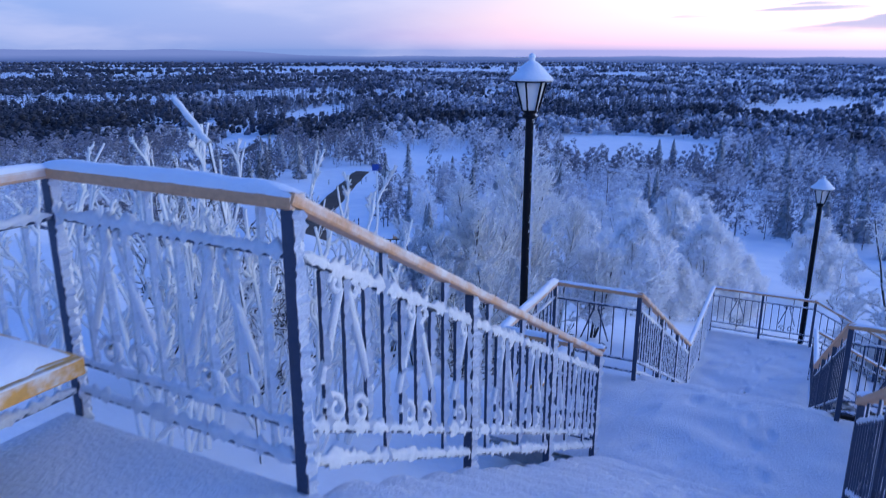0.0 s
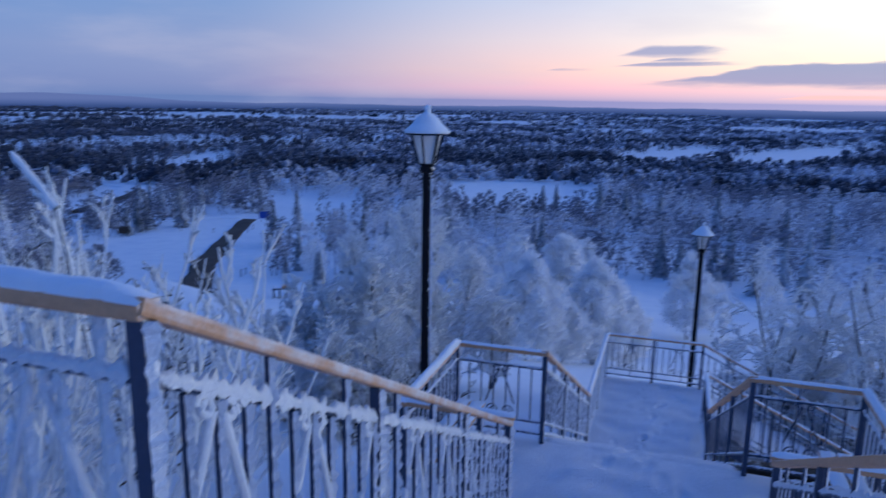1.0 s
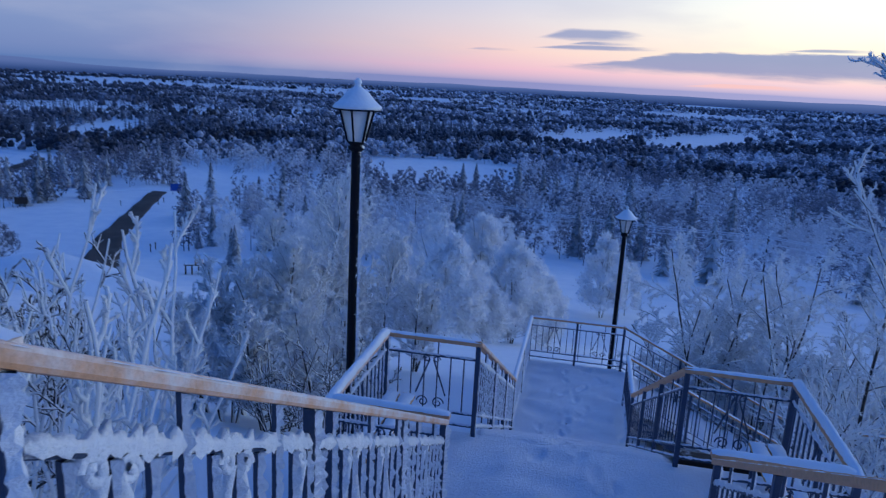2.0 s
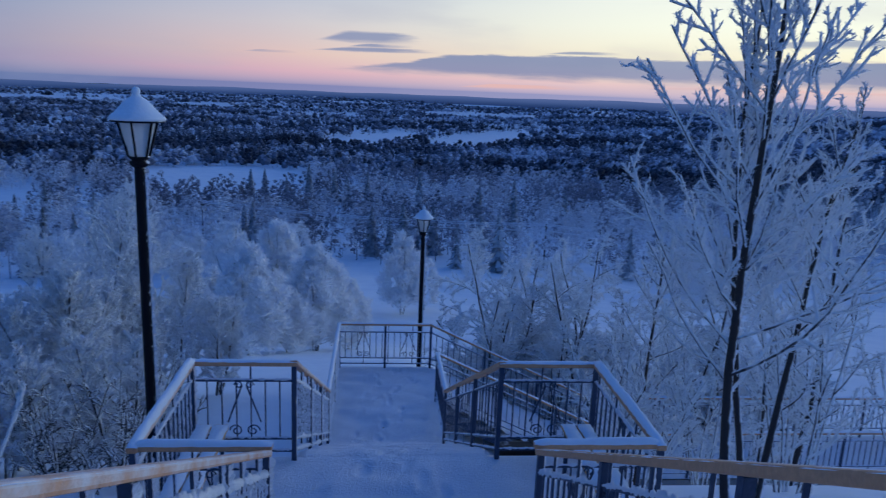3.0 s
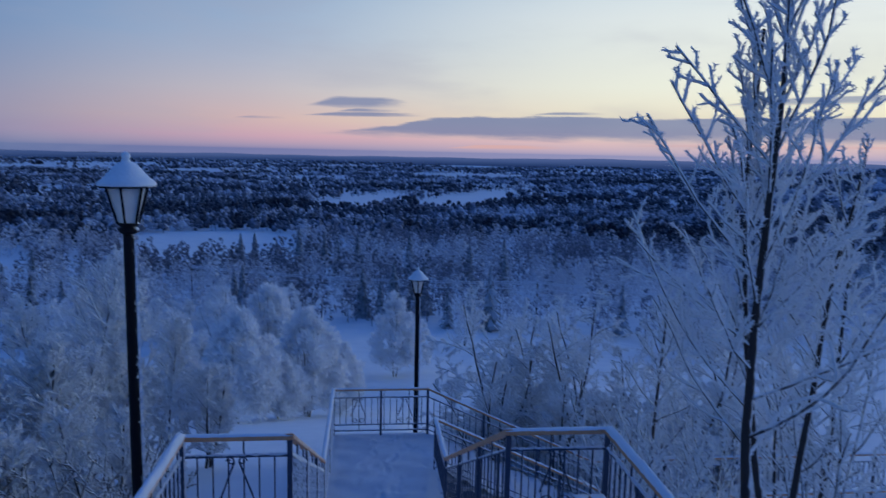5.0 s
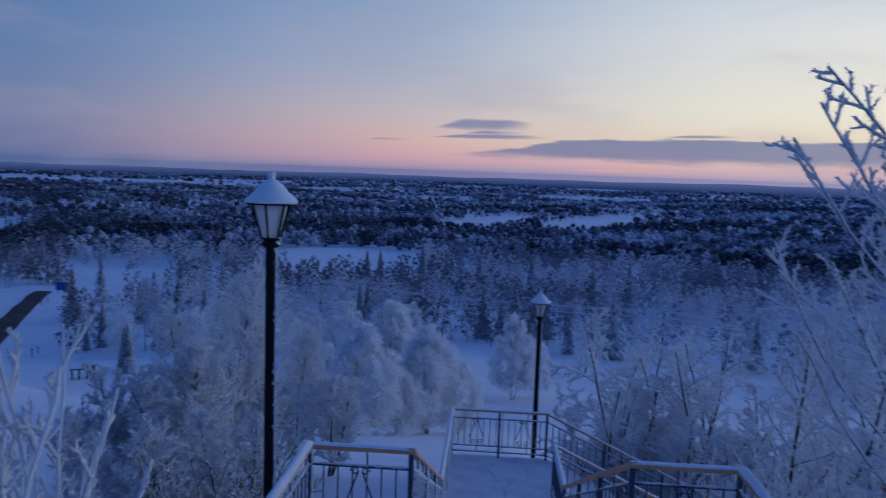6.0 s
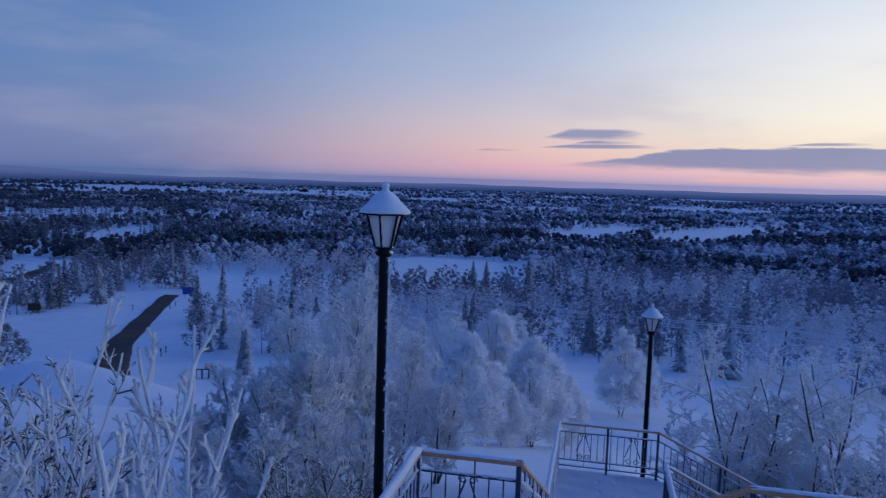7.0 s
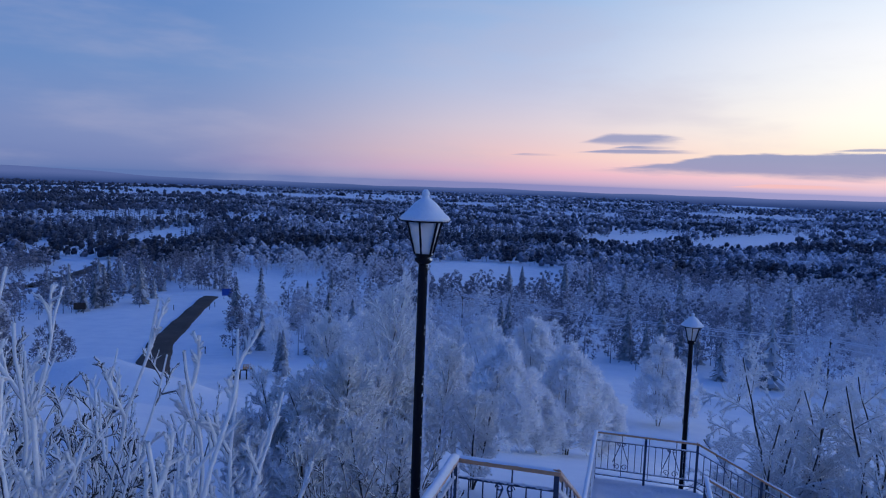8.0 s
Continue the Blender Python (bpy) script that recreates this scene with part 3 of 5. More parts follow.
def railing(start, end, label, crust=0.012, snow=0.03, posts=2, decor=(), wood_label="tan wooden handrail", ends=(1, 1), gap=0.125, coated=False):
    """A railing between two ends of its handrail's top: posts, three rails, balusters, scrolls."""
    a, b = Vector(start), Vector(end)
    base = thing("railing", (a.x, a.y, a.z - RAIL), label, "railing", "railings of the stairs")
    origin = Vector((a.x, a.y, a.z - RAIL))
    a, b = a - origin, b - origin
    span = Vector((b.x - a.x, b.y - a.y, 0))
    flat = span.length
    way = span / flat
    rise = (b.z - a.z) / flat
    down = Vector((0, 0, -1))

    def spot(s, drop):
        return a + way * s + Vector((0, 0, rise * s)) + down * drop

    over = 0.03
    link_mesh("handrail", beam(spot(-over, 0.022), spot(flat + over, 0.022), 0.075, 0.044, 0.012, "handrail", RAIL_WOOD), base, wood_label)
    if snow:
        link_mesh("snow_cap", snow_strip(spot(-over, 0.004), spot(flat + over, 0.004), 0.074, snow, rnd.randrange(999), SNOW), base, "snow lying on the handrail")
    rails = (0.19, 0.765, 0.89)
    for k, drop in enumerate(rails):
        link_mesh("rail", beam(spot(0, drop), spot(flat, drop), 0.016, 0.024, 0.003, "rail", STEEL), base)
        link_mesh("rime", snow_strip(spot(0.02, drop - 0.01), spot(flat - 0.02, drop - 0.01), 0.024 + crust * 0.8, 0.008 + crust * 0.9, rnd.randrange(999), FROST, "rime"), base, "rime on the steel rail")
    for k in range(posts):
        if (k == 0 and not ends[0]) or (k == posts - 1 and not ends[1]):
            continue
        s = flat * k / (posts - 1)
        top, foot = spot(s, 0.04), spot(s, RAIL + 0.05)
        link_mesh("post", box((0.045, 0.045, top.z - foot.z), ((top.x), top.y, (top.z + foot.z) / 2), 0.004, "post", STEEL), base)
        if crust > 0.01:
            ob = link_mesh("rime", ragged_bar(round(top.z - foot.z, 2), 0.02, crust * 1.2, k + 5), base, "rime on the post")
            ob.location = (top.x + 0.004, top.y, foot.z)
    count = max(2, round(flat / gap))
    for k in range(1, count):
        s = flat * k / count
        low = spot(s, 0.765)
        long_bar = k % 4 == 0
        ob = link_mesh("baluster", bar_mesh(0.765 - (0.03 if long_bar else 0.19) - 0.01, crust, coated), base)
        ob.location = low
        if long_bar:
            foot = spot(s, 0.89)
            ob = link_mesh("baluster", bar_mesh(0.125, crust * 0.7, coated), base)
            ob.location = foot
    # wrought scrolls and diagonals in the middle of a panel
    for s0 in decor:
        lines = []
        for flip in (-1, 1):
            curl = [spot(s0 + p, 0.0) + Vector((0, 0, q)) for p, q in scroll_points(0.075 * flip, -0.685, 0.062, flip)]
            lines.append((np.array([tuple(p) for p in curl]), np.full(len(curl), 0.006 + crust * 0.3), 5))
            curl = [spot(s0 + p, 0.0) + Vector((0, 0, q)) for p, q in scroll_points(0.05 * flip, -0.235, 0.038, flip)]
            lines.append((np.array([tuple(p) for p in curl]), np.full(len(curl), 0.006 + crust * 0.3), 5))
            leg = [spot(s0 + 0.02 * flip + flip * 0.13 * q, 0.0) + Vector((0, 0, -0.24 - 0.36 * q)) for q in (0, 0.35, 0.7, 1.0)]
            lines.append((np.array([tuple(p) for p in leg]), np.full(4, 0.007 + crust * 0.4), 5))
        for k in range(0, len(lines), 3):
            link_mesh("scroll", tubes("scroll", lines[k:k + 3], FROST if crust > 0.015 else STEEL), base, "wrought iron scroll")
    return base


FROSTY = "blue-grey steel railing thick with hoarfrost under a tan wooden handrail"
BARE = "dark blue-grey steel railing with iron scrolls under a snowy handrail"
P0, K, M1 = 1.24, 5.13, 5.2
H1, H2, H3 = 2.237, 0.225, -2.135
railing((-2.08, 1.27, H1), (-W, P0, H1), FROSTY, 0.022, 0.035, 2, (0.3, 0.8), ends=(1, 0), coated=True)
railing((-2.08, -3.2, H1), (-2.08, 1.27, H1), FROSTY, 0.022, 0.02, 4, ends=(1, 0), coated=True)
railing((-W, P0, H1), (-W, K, H2), FROSTY, 0.024, 0.004, 4, (0.25, 0.75, 1.25, 1.75, 2.25, 2.75, 3.25))
railing((W, P0, H1), (W, K, H2), FROSTY, 0.012, 0.006, 4, (0.35, 0.85, 1.35, 1.9, 2.5, 3.1))
for s in (-1, 1):
    railing((s * W, M1 + 0.03, H2), (s * 1.87, M1 + 0.03, H2), BARE, 0.006, 0.035, 2, (0.45,), ends=(0, 0))
    railing((s * 1.87, M1, H2), (s * 1.87, 6.79, H2), BARE, 0.014, 0.05, 2, (0.8,))
    railing((s * 1.87, 6.79, H2), (s * W, 6.79, H2), BARE, 0.004, 0.012, 2, (0.46,), ends=(0, 1))
    railing((s * W, 6.79, H2), (s * W, 11.53, H3), FROSTY, 0.018 if s < 0 else 0.003, 0.008, 4, ends=(0, 1), gap=0.16 if s < 0 else 0.2)
railing((-W, 11.53, H3), (-W, 14.93, H3), FROSTY, 0.016, 0.03, 3, ends=(0, 0))
railing((-W, 14.93, H3), (W, 14.93, H3), BARE, 0.004, 0.012, 3, (0.5, 1.45))
railing((W, 11.53, H3), (W, 13.24, H3), FROSTY, 0.014, 0.03, 2, ends=(0, 1))
railing((W, 14.93, H3), (4.5, 14.93, END_Z + RAIL), BARE, 0.006, 0.012, 4, ends=(0, 1))
railing((W, 13.24, H3), (4.5, 13.24, END_Z + RAIL), BARE, 0.006, 0.014, 4, ends=(0, 1))
railing((4.5, 14.93, END_Z + RAIL), (15.9, 14.93, END_Z + RAIL), BARE, 0.008, 0.025, 8, ends=(0, 1))
railing((4.5, 13.24, END_Z + RAIL), (15.9, 13.24, END_Z + RAIL), BARE, 0.008, 0.025, 8, ends=(0, 1))

# ---- lamps ----


def street_lamp(x, y, foot, tip, label):
    """A lantern on a straight pole: shade with snow, six panes, ribs, collar."""
    lamp = thing("street_lamp", (x, y, foot), label, "street lamp", "lanterns along the stairs")
    t = tip - foot
    brim, neck = t - 0.28, t - 0.66
    link_mesh("pole", lathe("pole", [(0.075, 0.0), (0.075, 0.5), (0.052, 0.56), (0.05, 1.2), (0.046, neck - 0.06), (0.046, neck)], 16, LAMP_BLACK), lamp, "black iron pole with rime down one side")
    rime = ragged_bar(round(neck - 0.7, 2), 0.012, 0.026, 3)
    ob = link_mesh("rime", rime, lamp, "rime down the pole")
    ob.location = (0.037, -0.006, 0.62)
    link_mesh("collar", lathe("collar", [(0.05, neck - 0.02), (0.075, neck), (0.085, neck + 0.025), (0.06, neck + 0.04), (0.085, neck + 0.06), (0.085, neck + 0.075)], 16, LAMP_BLACK), lamp)
    low, high = neck + 0.07, brim - 0.005
    rl, rh = 0.085, 0.165
    glass = link_mesh("lantern", lathe("lantern", [(rl - 0.012, low), (rh - 0.012, high)], 6, GLASS, False), lamp, "frosted glass lantern")
    for k in range(6):
        a = 2 * math.pi * (k + 0.5) / 6
        p, q = (rl * math.cos(a), rl * math.sin(a), low), (rh * math.cos(a), rh * math.sin(a), high)
        link_mesh("rib", tubes("rib", [(np.array([p, q]), np.array([0.011, 0.012]), 5)], LAMP_BLACK), glass)
    link_mesh("shade", lathe("shade", [(0.215, brim - 0.014), (0.226, brim - 0.004), (0.19, brim + 0.02), (0.1, brim + 0.09), (0.05, brim + 0.14), (0.015, brim + 0.16)], 24, LAMP_BLACK), lamp, "black iron shade")
    link_mesh("snow_cap", lathe("snow_cap", [(0.228, brim + 0.002), (0.234, brim + 0.014), (0.218, brim + 0.038), (0.187, brim + 0.062), (0.152, brim + 0.098), (0.126, brim + 0.13), (0.098, brim + 0.16), (0.06, brim + 0.188), (0.034, brim + 0.204), (0.03, brim + 0.222), (0.037, brim + 0.24), (0.032, brim + 0.262), (0.014, brim + 0.28)], 24, SNOW), lamp, "cap of snow on the shade")
    return lamp


street_lamp(-2.285, 6.95, -1.35, 2.61, "black iron street lamp with a snow-capped glass lantern beside the stairs")
street_lamp(0.828, 16.51, -4.3, 0.12, "black iron street lamp with a snow-capped lantern below the landing")

# ---- bench ----


def bench():
    seat = thing("bench", (-1.83, -0.05, TOP_Z), "snow-covered wooden bench with bright tan planks on the platform", "bench")
    for k, x in enumerate((-0.14, 0.0, 0.14)):
        link_mesh("plank", box((0.125, 2.04, 0.045), (x, 0, 0.43), 0.008, "plank", BENCH_WOOD), seat)
    link_mesh("front_board", box((0.03, 2.04, 0.06), (0.215, 0, 0.42), 0.006, "front_board", BENCH_WOOD), seat)
    for y in (-0.85, 0.85):
        for x in (-0.15, 0.12):
            link_mesh("leg", box((0.05, 0.05, 0.42), (x, y - 0.2, 0.205), 0.006, "leg", STEEL), seat)
    link_mesh("snow_cap", snow_strip((0.0, -1.0, 0.452), (0.0, 1.0, 0.452), 0.38, 0.06, 8, SNOW), seat, "snow on the planks")


bench()


def alcove_bench(side):
    """A two-plank seat along the outer railing of the middle landing."""
    seat = thing("bench", (side * 1.66, 5.98, MID_Z), "plain two-plank bench under snow in the landing's railed bay", "bench", "benches of the middle landing")
    for k, x in enumerate((-0.075, 0.075)):
        link_mesh("plank", box((0.125, 1.3, 0.04), (x, 0, 0.42), 0.008, "plank", BENCH_WOOD), seat)
        link_mesh("snow_cap", snow_strip((x, -0.64, 0.438), (x, 0.64, 0.438), 0.128, 0.022, 21 + k, SNOW), seat, "snow on the plank")
    for y in (-0.5, 0.5):
        link_mesh("crossbar", box((0.27, 0.04, 0.03), (0, y, 0.385), 0.004, "crossbar", STEEL), seat)
        for x in (-0.11, 0.11):
            link_mesh("leg", box((0.035, 0.035, 0.385), (x, y, 0.185), 0.004, "leg", STEEL), seat)


alcove_bench(-1)
alcove_bench(1)

# ---- loose timber by the middle landing ----
beam_end = thing("timber_beam", (1.5, 7.06, -0.86), "dark rotten timber beam at the landing's edge", "beam")
link_mesh("beam", box((1.0, 0.2, 0.18), (0, 0, 0), 0.02, "beam", DARK_TIMBER), beam_end)
link_mesh("splinter", box((0.5, 0.1, 0.1), (0.1, 0.14, 0.05), 0.02, "splinter", DARK_TIMBER, Matrix.Rotation(0.2, 4, "Z")), beam_end)

# ---- near trees and bushes ----


def wander(r, start, way, length, segs, bend, lift):
    """A bent line that sets out along way and is drawn up (or down) by lift."""
    p, d = np.array(start, float), np.array(way, float)
    d /= np.linalg.norm(d)
    out = [p.copy()]
    for _ in range(segs):
        d = d + r.normal(0, bend, 3) + np.array([0, 0, lift / segs])
        d /= np.linalg.norm(d)
        p = p + d * length / segs
        out.append(p.copy())
    return np.array(out)


def sway(r, way, low, high):
    """A direction that leaves way by an angle between low and high degrees."""
    way = way / np.linalg.norm(way)
    side = np.cross(way, r.normal(0, 1, 3))
    side /= np.linalg.norm(side) + 1e-9
    a = math.radians(r.uniform(low, high))
    return way * math.cos(a) + side * math.sin(a)


def branch_out(r, line, radius, count, size, lift, twig, second, fine, limbs, twigs, tip=1.0, segs3=2, cheap=False):
    """Side shoots along a limb, and finer ones along those."""
    n = len(line) - 1
    for j in range(count):
        q = 0.18 + 0.8 * (j + r.uniform(0, 0.9)) / count
        k = min(int(q * n), n - 1)
        p = line[k] + (line[k + 1] - line[k]) * (q * n - k)
        way = sway(r, line[k + 1] - line[k], 25, 55)
        length = size * (1.15 - 0.7 * q) * r.uniform(0.6, 1.25)
        shoot = wander(r, p, way, length, 4, 0.12, lift)
        rr = np.linspace(max(twig * 1.5, radius * 0.4), twig * 0.9, 5) * np.array([1, 1, 1, 1, tip])
        twigs.append((shoot[::2], rr[::2], 3) if cheap else (shoot, rr * r.uniform(0.75, 1.3, 5), 4))
        for i in range(second):
            q2 = 0.15 + 0.83 * (i + r.uniform(0, 0.9)) / second
            m = min(int(q2 * 4), 3)
            p2 = shoot[m] + (shoot[m + 1] - shoot[m]) * (q2 * 4 - m)
            way2 = sway(r, shoot[m + 1] - shoot[m], 25, 60)
            bit = wander(r, p2, way2, length * fine * r.uniform(0.5, 1.3), segs3, 0.12, lift * 0.8)
            twigs.append((bit, np.linspace(twig * 1.05, twig * 0.7, segs3 + 1) * r.uniform(0.75, 1.25, segs3 + 1), 3))


def crown_mesh(limb_lines, twig_lines, twig, dull=False, dark=False):
    """Limbs and twigs in one mesh, each with its own rime."""
    mesh = tubes("crown", limb_lines + twig_lines, [BARK if dull or dark else LIMB, BARK if dull else TWIG if twig < 0.012 else FINE])
    low = sum((len(pts) - 1) * sides for pts, _, sides in limb_lines)
    index = np.ones(len(mesh.polygons), dtype=np.int32)
    index[:low] = 0
    mesh.polygons.foreach_set("material_index", index)
    mesh.update()
    return mesh


def fur_mesh(r, lines, per_metre, size, thin, mat):
    """Feathers of rime: slender triangles that stand out all along twigs."""
    starts = np.concatenate([np.asarray(p, float)[:-1] for p, _, _ in lines])
    ends = np.concatenate([np.asarray(p, float)[1:] for p, _, _ in lines])
    thick = np.concatenate([np.asarray(q, float)[:-1] for _, q, _ in lines])
    way = ends - starts
    length = np.linalg.norm(way, axis=1)
    count = r.poisson(length * per_metre)
    ids = np.repeat(np.arange(len(length)), count)
    p = starts[ids] + way[ids] * r.uniform(0, 1, len(ids))[:, None]
    d = way[ids] / (length[ids, None] + 1e-9)
    out = r.normal(0, 1, (len(ids), 3)) + np.array([0.3, 0.0, 0.35])
    out -= d * (out * d).sum(1)[:, None]
    out /= np.linalg.norm(out, axis=1)[:, None] + 1e-9
    reach = (out + d * r.uniform(0.1, 1.0, len(ids))[:, None]) * (size * r.uniform(0.5, 1.3, len(ids)) + thick[ids] * 0.8)[:, None]
    side = np.cross(d, out) * (thin * r.uniform(0.6, 1.2, len(ids)))[:, None]
    tri = np.stack([p - side, p + side, p + reach], 1)
    return soup("rime", tri.reshape(-1, 3), np.arange(len(ids) * 3).reshape(-1, 3), mat)


def tree(name, at, height, seed, r0=0.07, lean=(0, 0), limbs=26, first=0.2, angle=(30, 60), reach=0.42, shoots=8, bits=5, lift=0.35, twig=0.008, fine=0.42, stems=1, label="", category="tree", group="", bark=None, tip=1.0, sink=0.1, cheap=False, crook=0.035, dull=False, shoot=0.42, rounded=False, dark=False, fur=None):
    """A bare tree: a tapered stem or several, limbs, side shoots and twigs, all rimed."""
    r = np.random.RandomState(seed)
    ob = thing(name, (at[0], at[1], float(land(at[0], at[1])) - sink), label, category, group)
    limb_lines, twig_lines, stem_lines = [], [], []
    for s in range(stems):
        out = r.uniform(0, 6.28)
        tilt = (0.0 if stems == 1 else r.uniform(0.08, 0.42))
        way = (lean[0] + tilt * math.cos(out), lean[1] + tilt * math.sin(out), 1.0)
        h = height * (1.0 if s == 0 else r.uniform(0.6, 1.0))
        spread = 0.0 if stems == 1 else 0.12
        stem = wander(r, (spread * math.cos(out), spread * math.sin(out), 0), way, h + sink, 12, crook, 0.25)
        q = np.linspace(0, 1, 13)
        rad = r0 * (1.0 if s == 0 else 0.75) * (1 - 0.88 * q) + twig * 0.9
        stem_lines.append((stem, rad, 8))
        n1 = max(3, int(limbs / (1 if stems == 1 else stems * 0.7)))
        for i in range(n1):
            t = first + (0.97 - first) * (i + r.uniform(0, 0.8)) / n1
            k = min(int(t * 12), 11)
            p = stem[k] + (stem[k + 1] - stem[k]) * (t * 12 - k)
            az = i * 2.4 + r.uniform(-0.5, 0.5)
            a = math.radians(angle[1] + (angle[0] - angle[1]) * t + r.uniform(-9, 9))
            d = (math.sin(a) * math.cos(az), math.sin(a) * math.sin(az), math.cos(a))
            length = h * reach * (1.12 - 0.85 * t) * r.uniform(0.7, 1.2)
            if rounded:
                length = h * reach * (0.42 + 0.75 * math.sin(math.pi * t ** 1.1)) * r.uniform(0.75, 1.1)
            line = wander(r, p, d, length, 8, 0.065, lift)
            rr = np.linspace(max(rad[k] * 0.38, twig * 1.5), twig * 1.0, 9)
            rr[-1] *= tip
            limb_lines.append((line[::2], rr[::2], 4) if cheap else (line, rr, 5))
            branch_out(r, line, rr[0], shoots, length * shoot, lift, twig, bits, fine, limb_lines, twig_lines, tip, 1 if cheap else 2, cheap)
    for line in stem_lines:
        link_mesh("trunk" if stems == 1 else "stem", tubes("trunk", [line], bark or BARK), ob, "dark bark with rime on one side")
    tagged(link_mesh("crown", crown_mesh(limb_lines, twig_lines, twig, dull, dark), ob, "white rimed limbs and twigs"), kind="stuff")
    if fur:
        tagged(link_mesh("rime", fur_mesh(r, limb_lines + twig_lines, fur[0], fur[1], fur[2], BIRCH_RIME), ob, "feathery white rime on the twigs"), kind="stuff")
    return ob


RIMED = "bare young tree with white rime on every ascending twig"
tree("tree", (3.25, 6.6), 6.1, 17, 0.044, (-0.12, 0.0), 40, 0.2, (16, 66), 0.38, 9, 2, 0.4, 0.0100, 0.4, shoot=0.26, label=RIMED, group="rimed trees beside the stairs", tip=1.25, fur=(110, 0.034, 0.009))
tree("tree", (3.42, 6.62), 5.0, 19, 0.032, (-0.10, 0.0), 18, 0.4, (14, 50), 0.32, 8, 2, 0.4, 0.0095, shoot=0.26, label="second thin stem growing beside the rimed tree", group="rimed trees beside the stairs", tip=1.25, fur=(110, 0.034, 0.009))
tree("tree", (3.62, 6.75), 4.0, 12, 0.034, (0.16, 0.05), 16, 0.35, (30, 60), 0.34, 6, 4, 0.4, 0.0075, label="thin leaning tree with rime beside the larger one", group="rimed trees beside the stairs", fur=(40, 0.035, 0.009))
tree("tree", (4.0, 10.7), 4.7, 13, 0.036, (-0.02, 0.0), 30, 0.2, (30, 70), 0.30, 6, 4, 0.2, 0.009, label="slender rimed tree with a thick frosted tip", group="rimed trees beside the stairs", tip=1.6, fur=(40, 0.035, 0.009))
tree("tree", (5.2, 8.6), 4.2, 14, 0.035, (0.1, 0.02), 24, 0.2, (35, 65), 0.32, 6, 4, 0.25, 0.0085, label="thin bare tree with rimed drooping twigs", group="rimed trees beside the stairs", fur=(40, 0.035, 0.009))
tree("tree", (6.3, 11.2), 4.0, 15, 0.035, (0.05, 0.0), 24, 0.2, (35, 70), 0.36, 7, 4, 0.15, 0.010, label="thin bare tree with rimed drooping twigs", group="rimed trees beside the stairs", fur=(40, 0.035, 0.009))
BUSH = "many-stemmed bare bush thick with white hoarfrost"
for k, (x, y, h, stems, spread) in enumerate([(3.0, 9.2, 2.2, 7, 0.5), (4.6, 9.6, 2.6, 8, 0.5), (5.6, 6.4, 1.9, 7, 0.5), (2.8, 7.9, 1.7, 6, 0.5), (7.4, 9.2, 2.6, 8, 0.5), (4.4, 7.4, 2.3, 7, 0.45), (7.2, 12.0, 2.4, 7, 0.5)]):
    tree("bush", (x, y), h, 30 + k, 0.014, (0, 0), 26, 0.25, (20, 60), spread, 5, 4, 0.3, 0.008, stems=stems, bark=LIMB, label=BUSH, category="bush", group="frosted bushes beside the stairs", fur=(22, 0.03, 0.008))
ARCH = "wide bush with dark arching branches and rimed drooping twigs"
for k, (x, y, h) in enumerate([(3.4, 16.8, 5.4), (5.4, 17.2, 5.6), (7.6, 16.9, 5.2), (4.6, 19.8, 5.8), (9.4, 18.5, 5.4)]):
    tree("bush", (x, y), h, 50 + k, 0.05, (-0.3 if k % 2 else -0.12, -0.1), 34, 0.1, (30, 80), 0.5, 9, 5, -0.45, 0.0105, cheap=True, stems=4, crook=0.09, label=ARCH, category="bush", group="arching bushes below the landing", fur=(70, 0.05, 0.012))
for k, (x, y, h) in enumerate([(2.4, 16.6, 3.6), (4.2, 16.4, 3.8), (6.4, 17.4, 4.2), (8.6, 16.6, 4.0), (5.6, 18.8, 4.4), (3.2, 18.6, 4.0), (11.0, 18.0, 4.2)]):
    tree("bush", (x, y), h, 160 + k, 0.026, (-0.12, -0.05), 38, 0.1, (25, 72), 0.42, 8, 5, -0.3, 0.0121, stems=5, cheap=True, crook=0.08, label="bushy tangle of drooping twigs white with rime", category="bush", group="arching bushes below the landing", fur=(30, 0.05, 0.011))
# shoots just outside the platform's railing
SHOOTS = "tall bush of straight shoots coated in thick hoarfrost"
for k, (x, y, h, st) in enumerate([(-3.1, 2.7, 1.95, 6), (-2.75, 3.4, 2.05, 5), (-3.8, 3.5, 2.5, 6), (-4.4, 2.5, 2.1, 5), (-3.3, 4.6, 2.6, 5), (-4.7, 4.5, 2.9, 6), (-5.6, 3.4, 2.4, 5), (-4.0, 5.8, 2.8, 5), (-5.2, 5.6, 3.0, 5), (-2.75, 2.2, 1.5, 5), (-3.5, 4.0, 2.2, 6), (-4.3, 3.9, 2.4, 6), (-5.1, 4.1, 2.6, 6)]):
    tree("bush", (x, y), h, 70 + k, 0.011, (-0.03, 0), 15, 0.25, (20, 55), 0.34, 5, 2, 0.45, 0.0105, stems=st, bark=LIMB, crook=0.075, label=SHOOTS, category="bush", group="frosted shoots by the platform", tip=1.35, fur=(60, 0.016, 0.007))


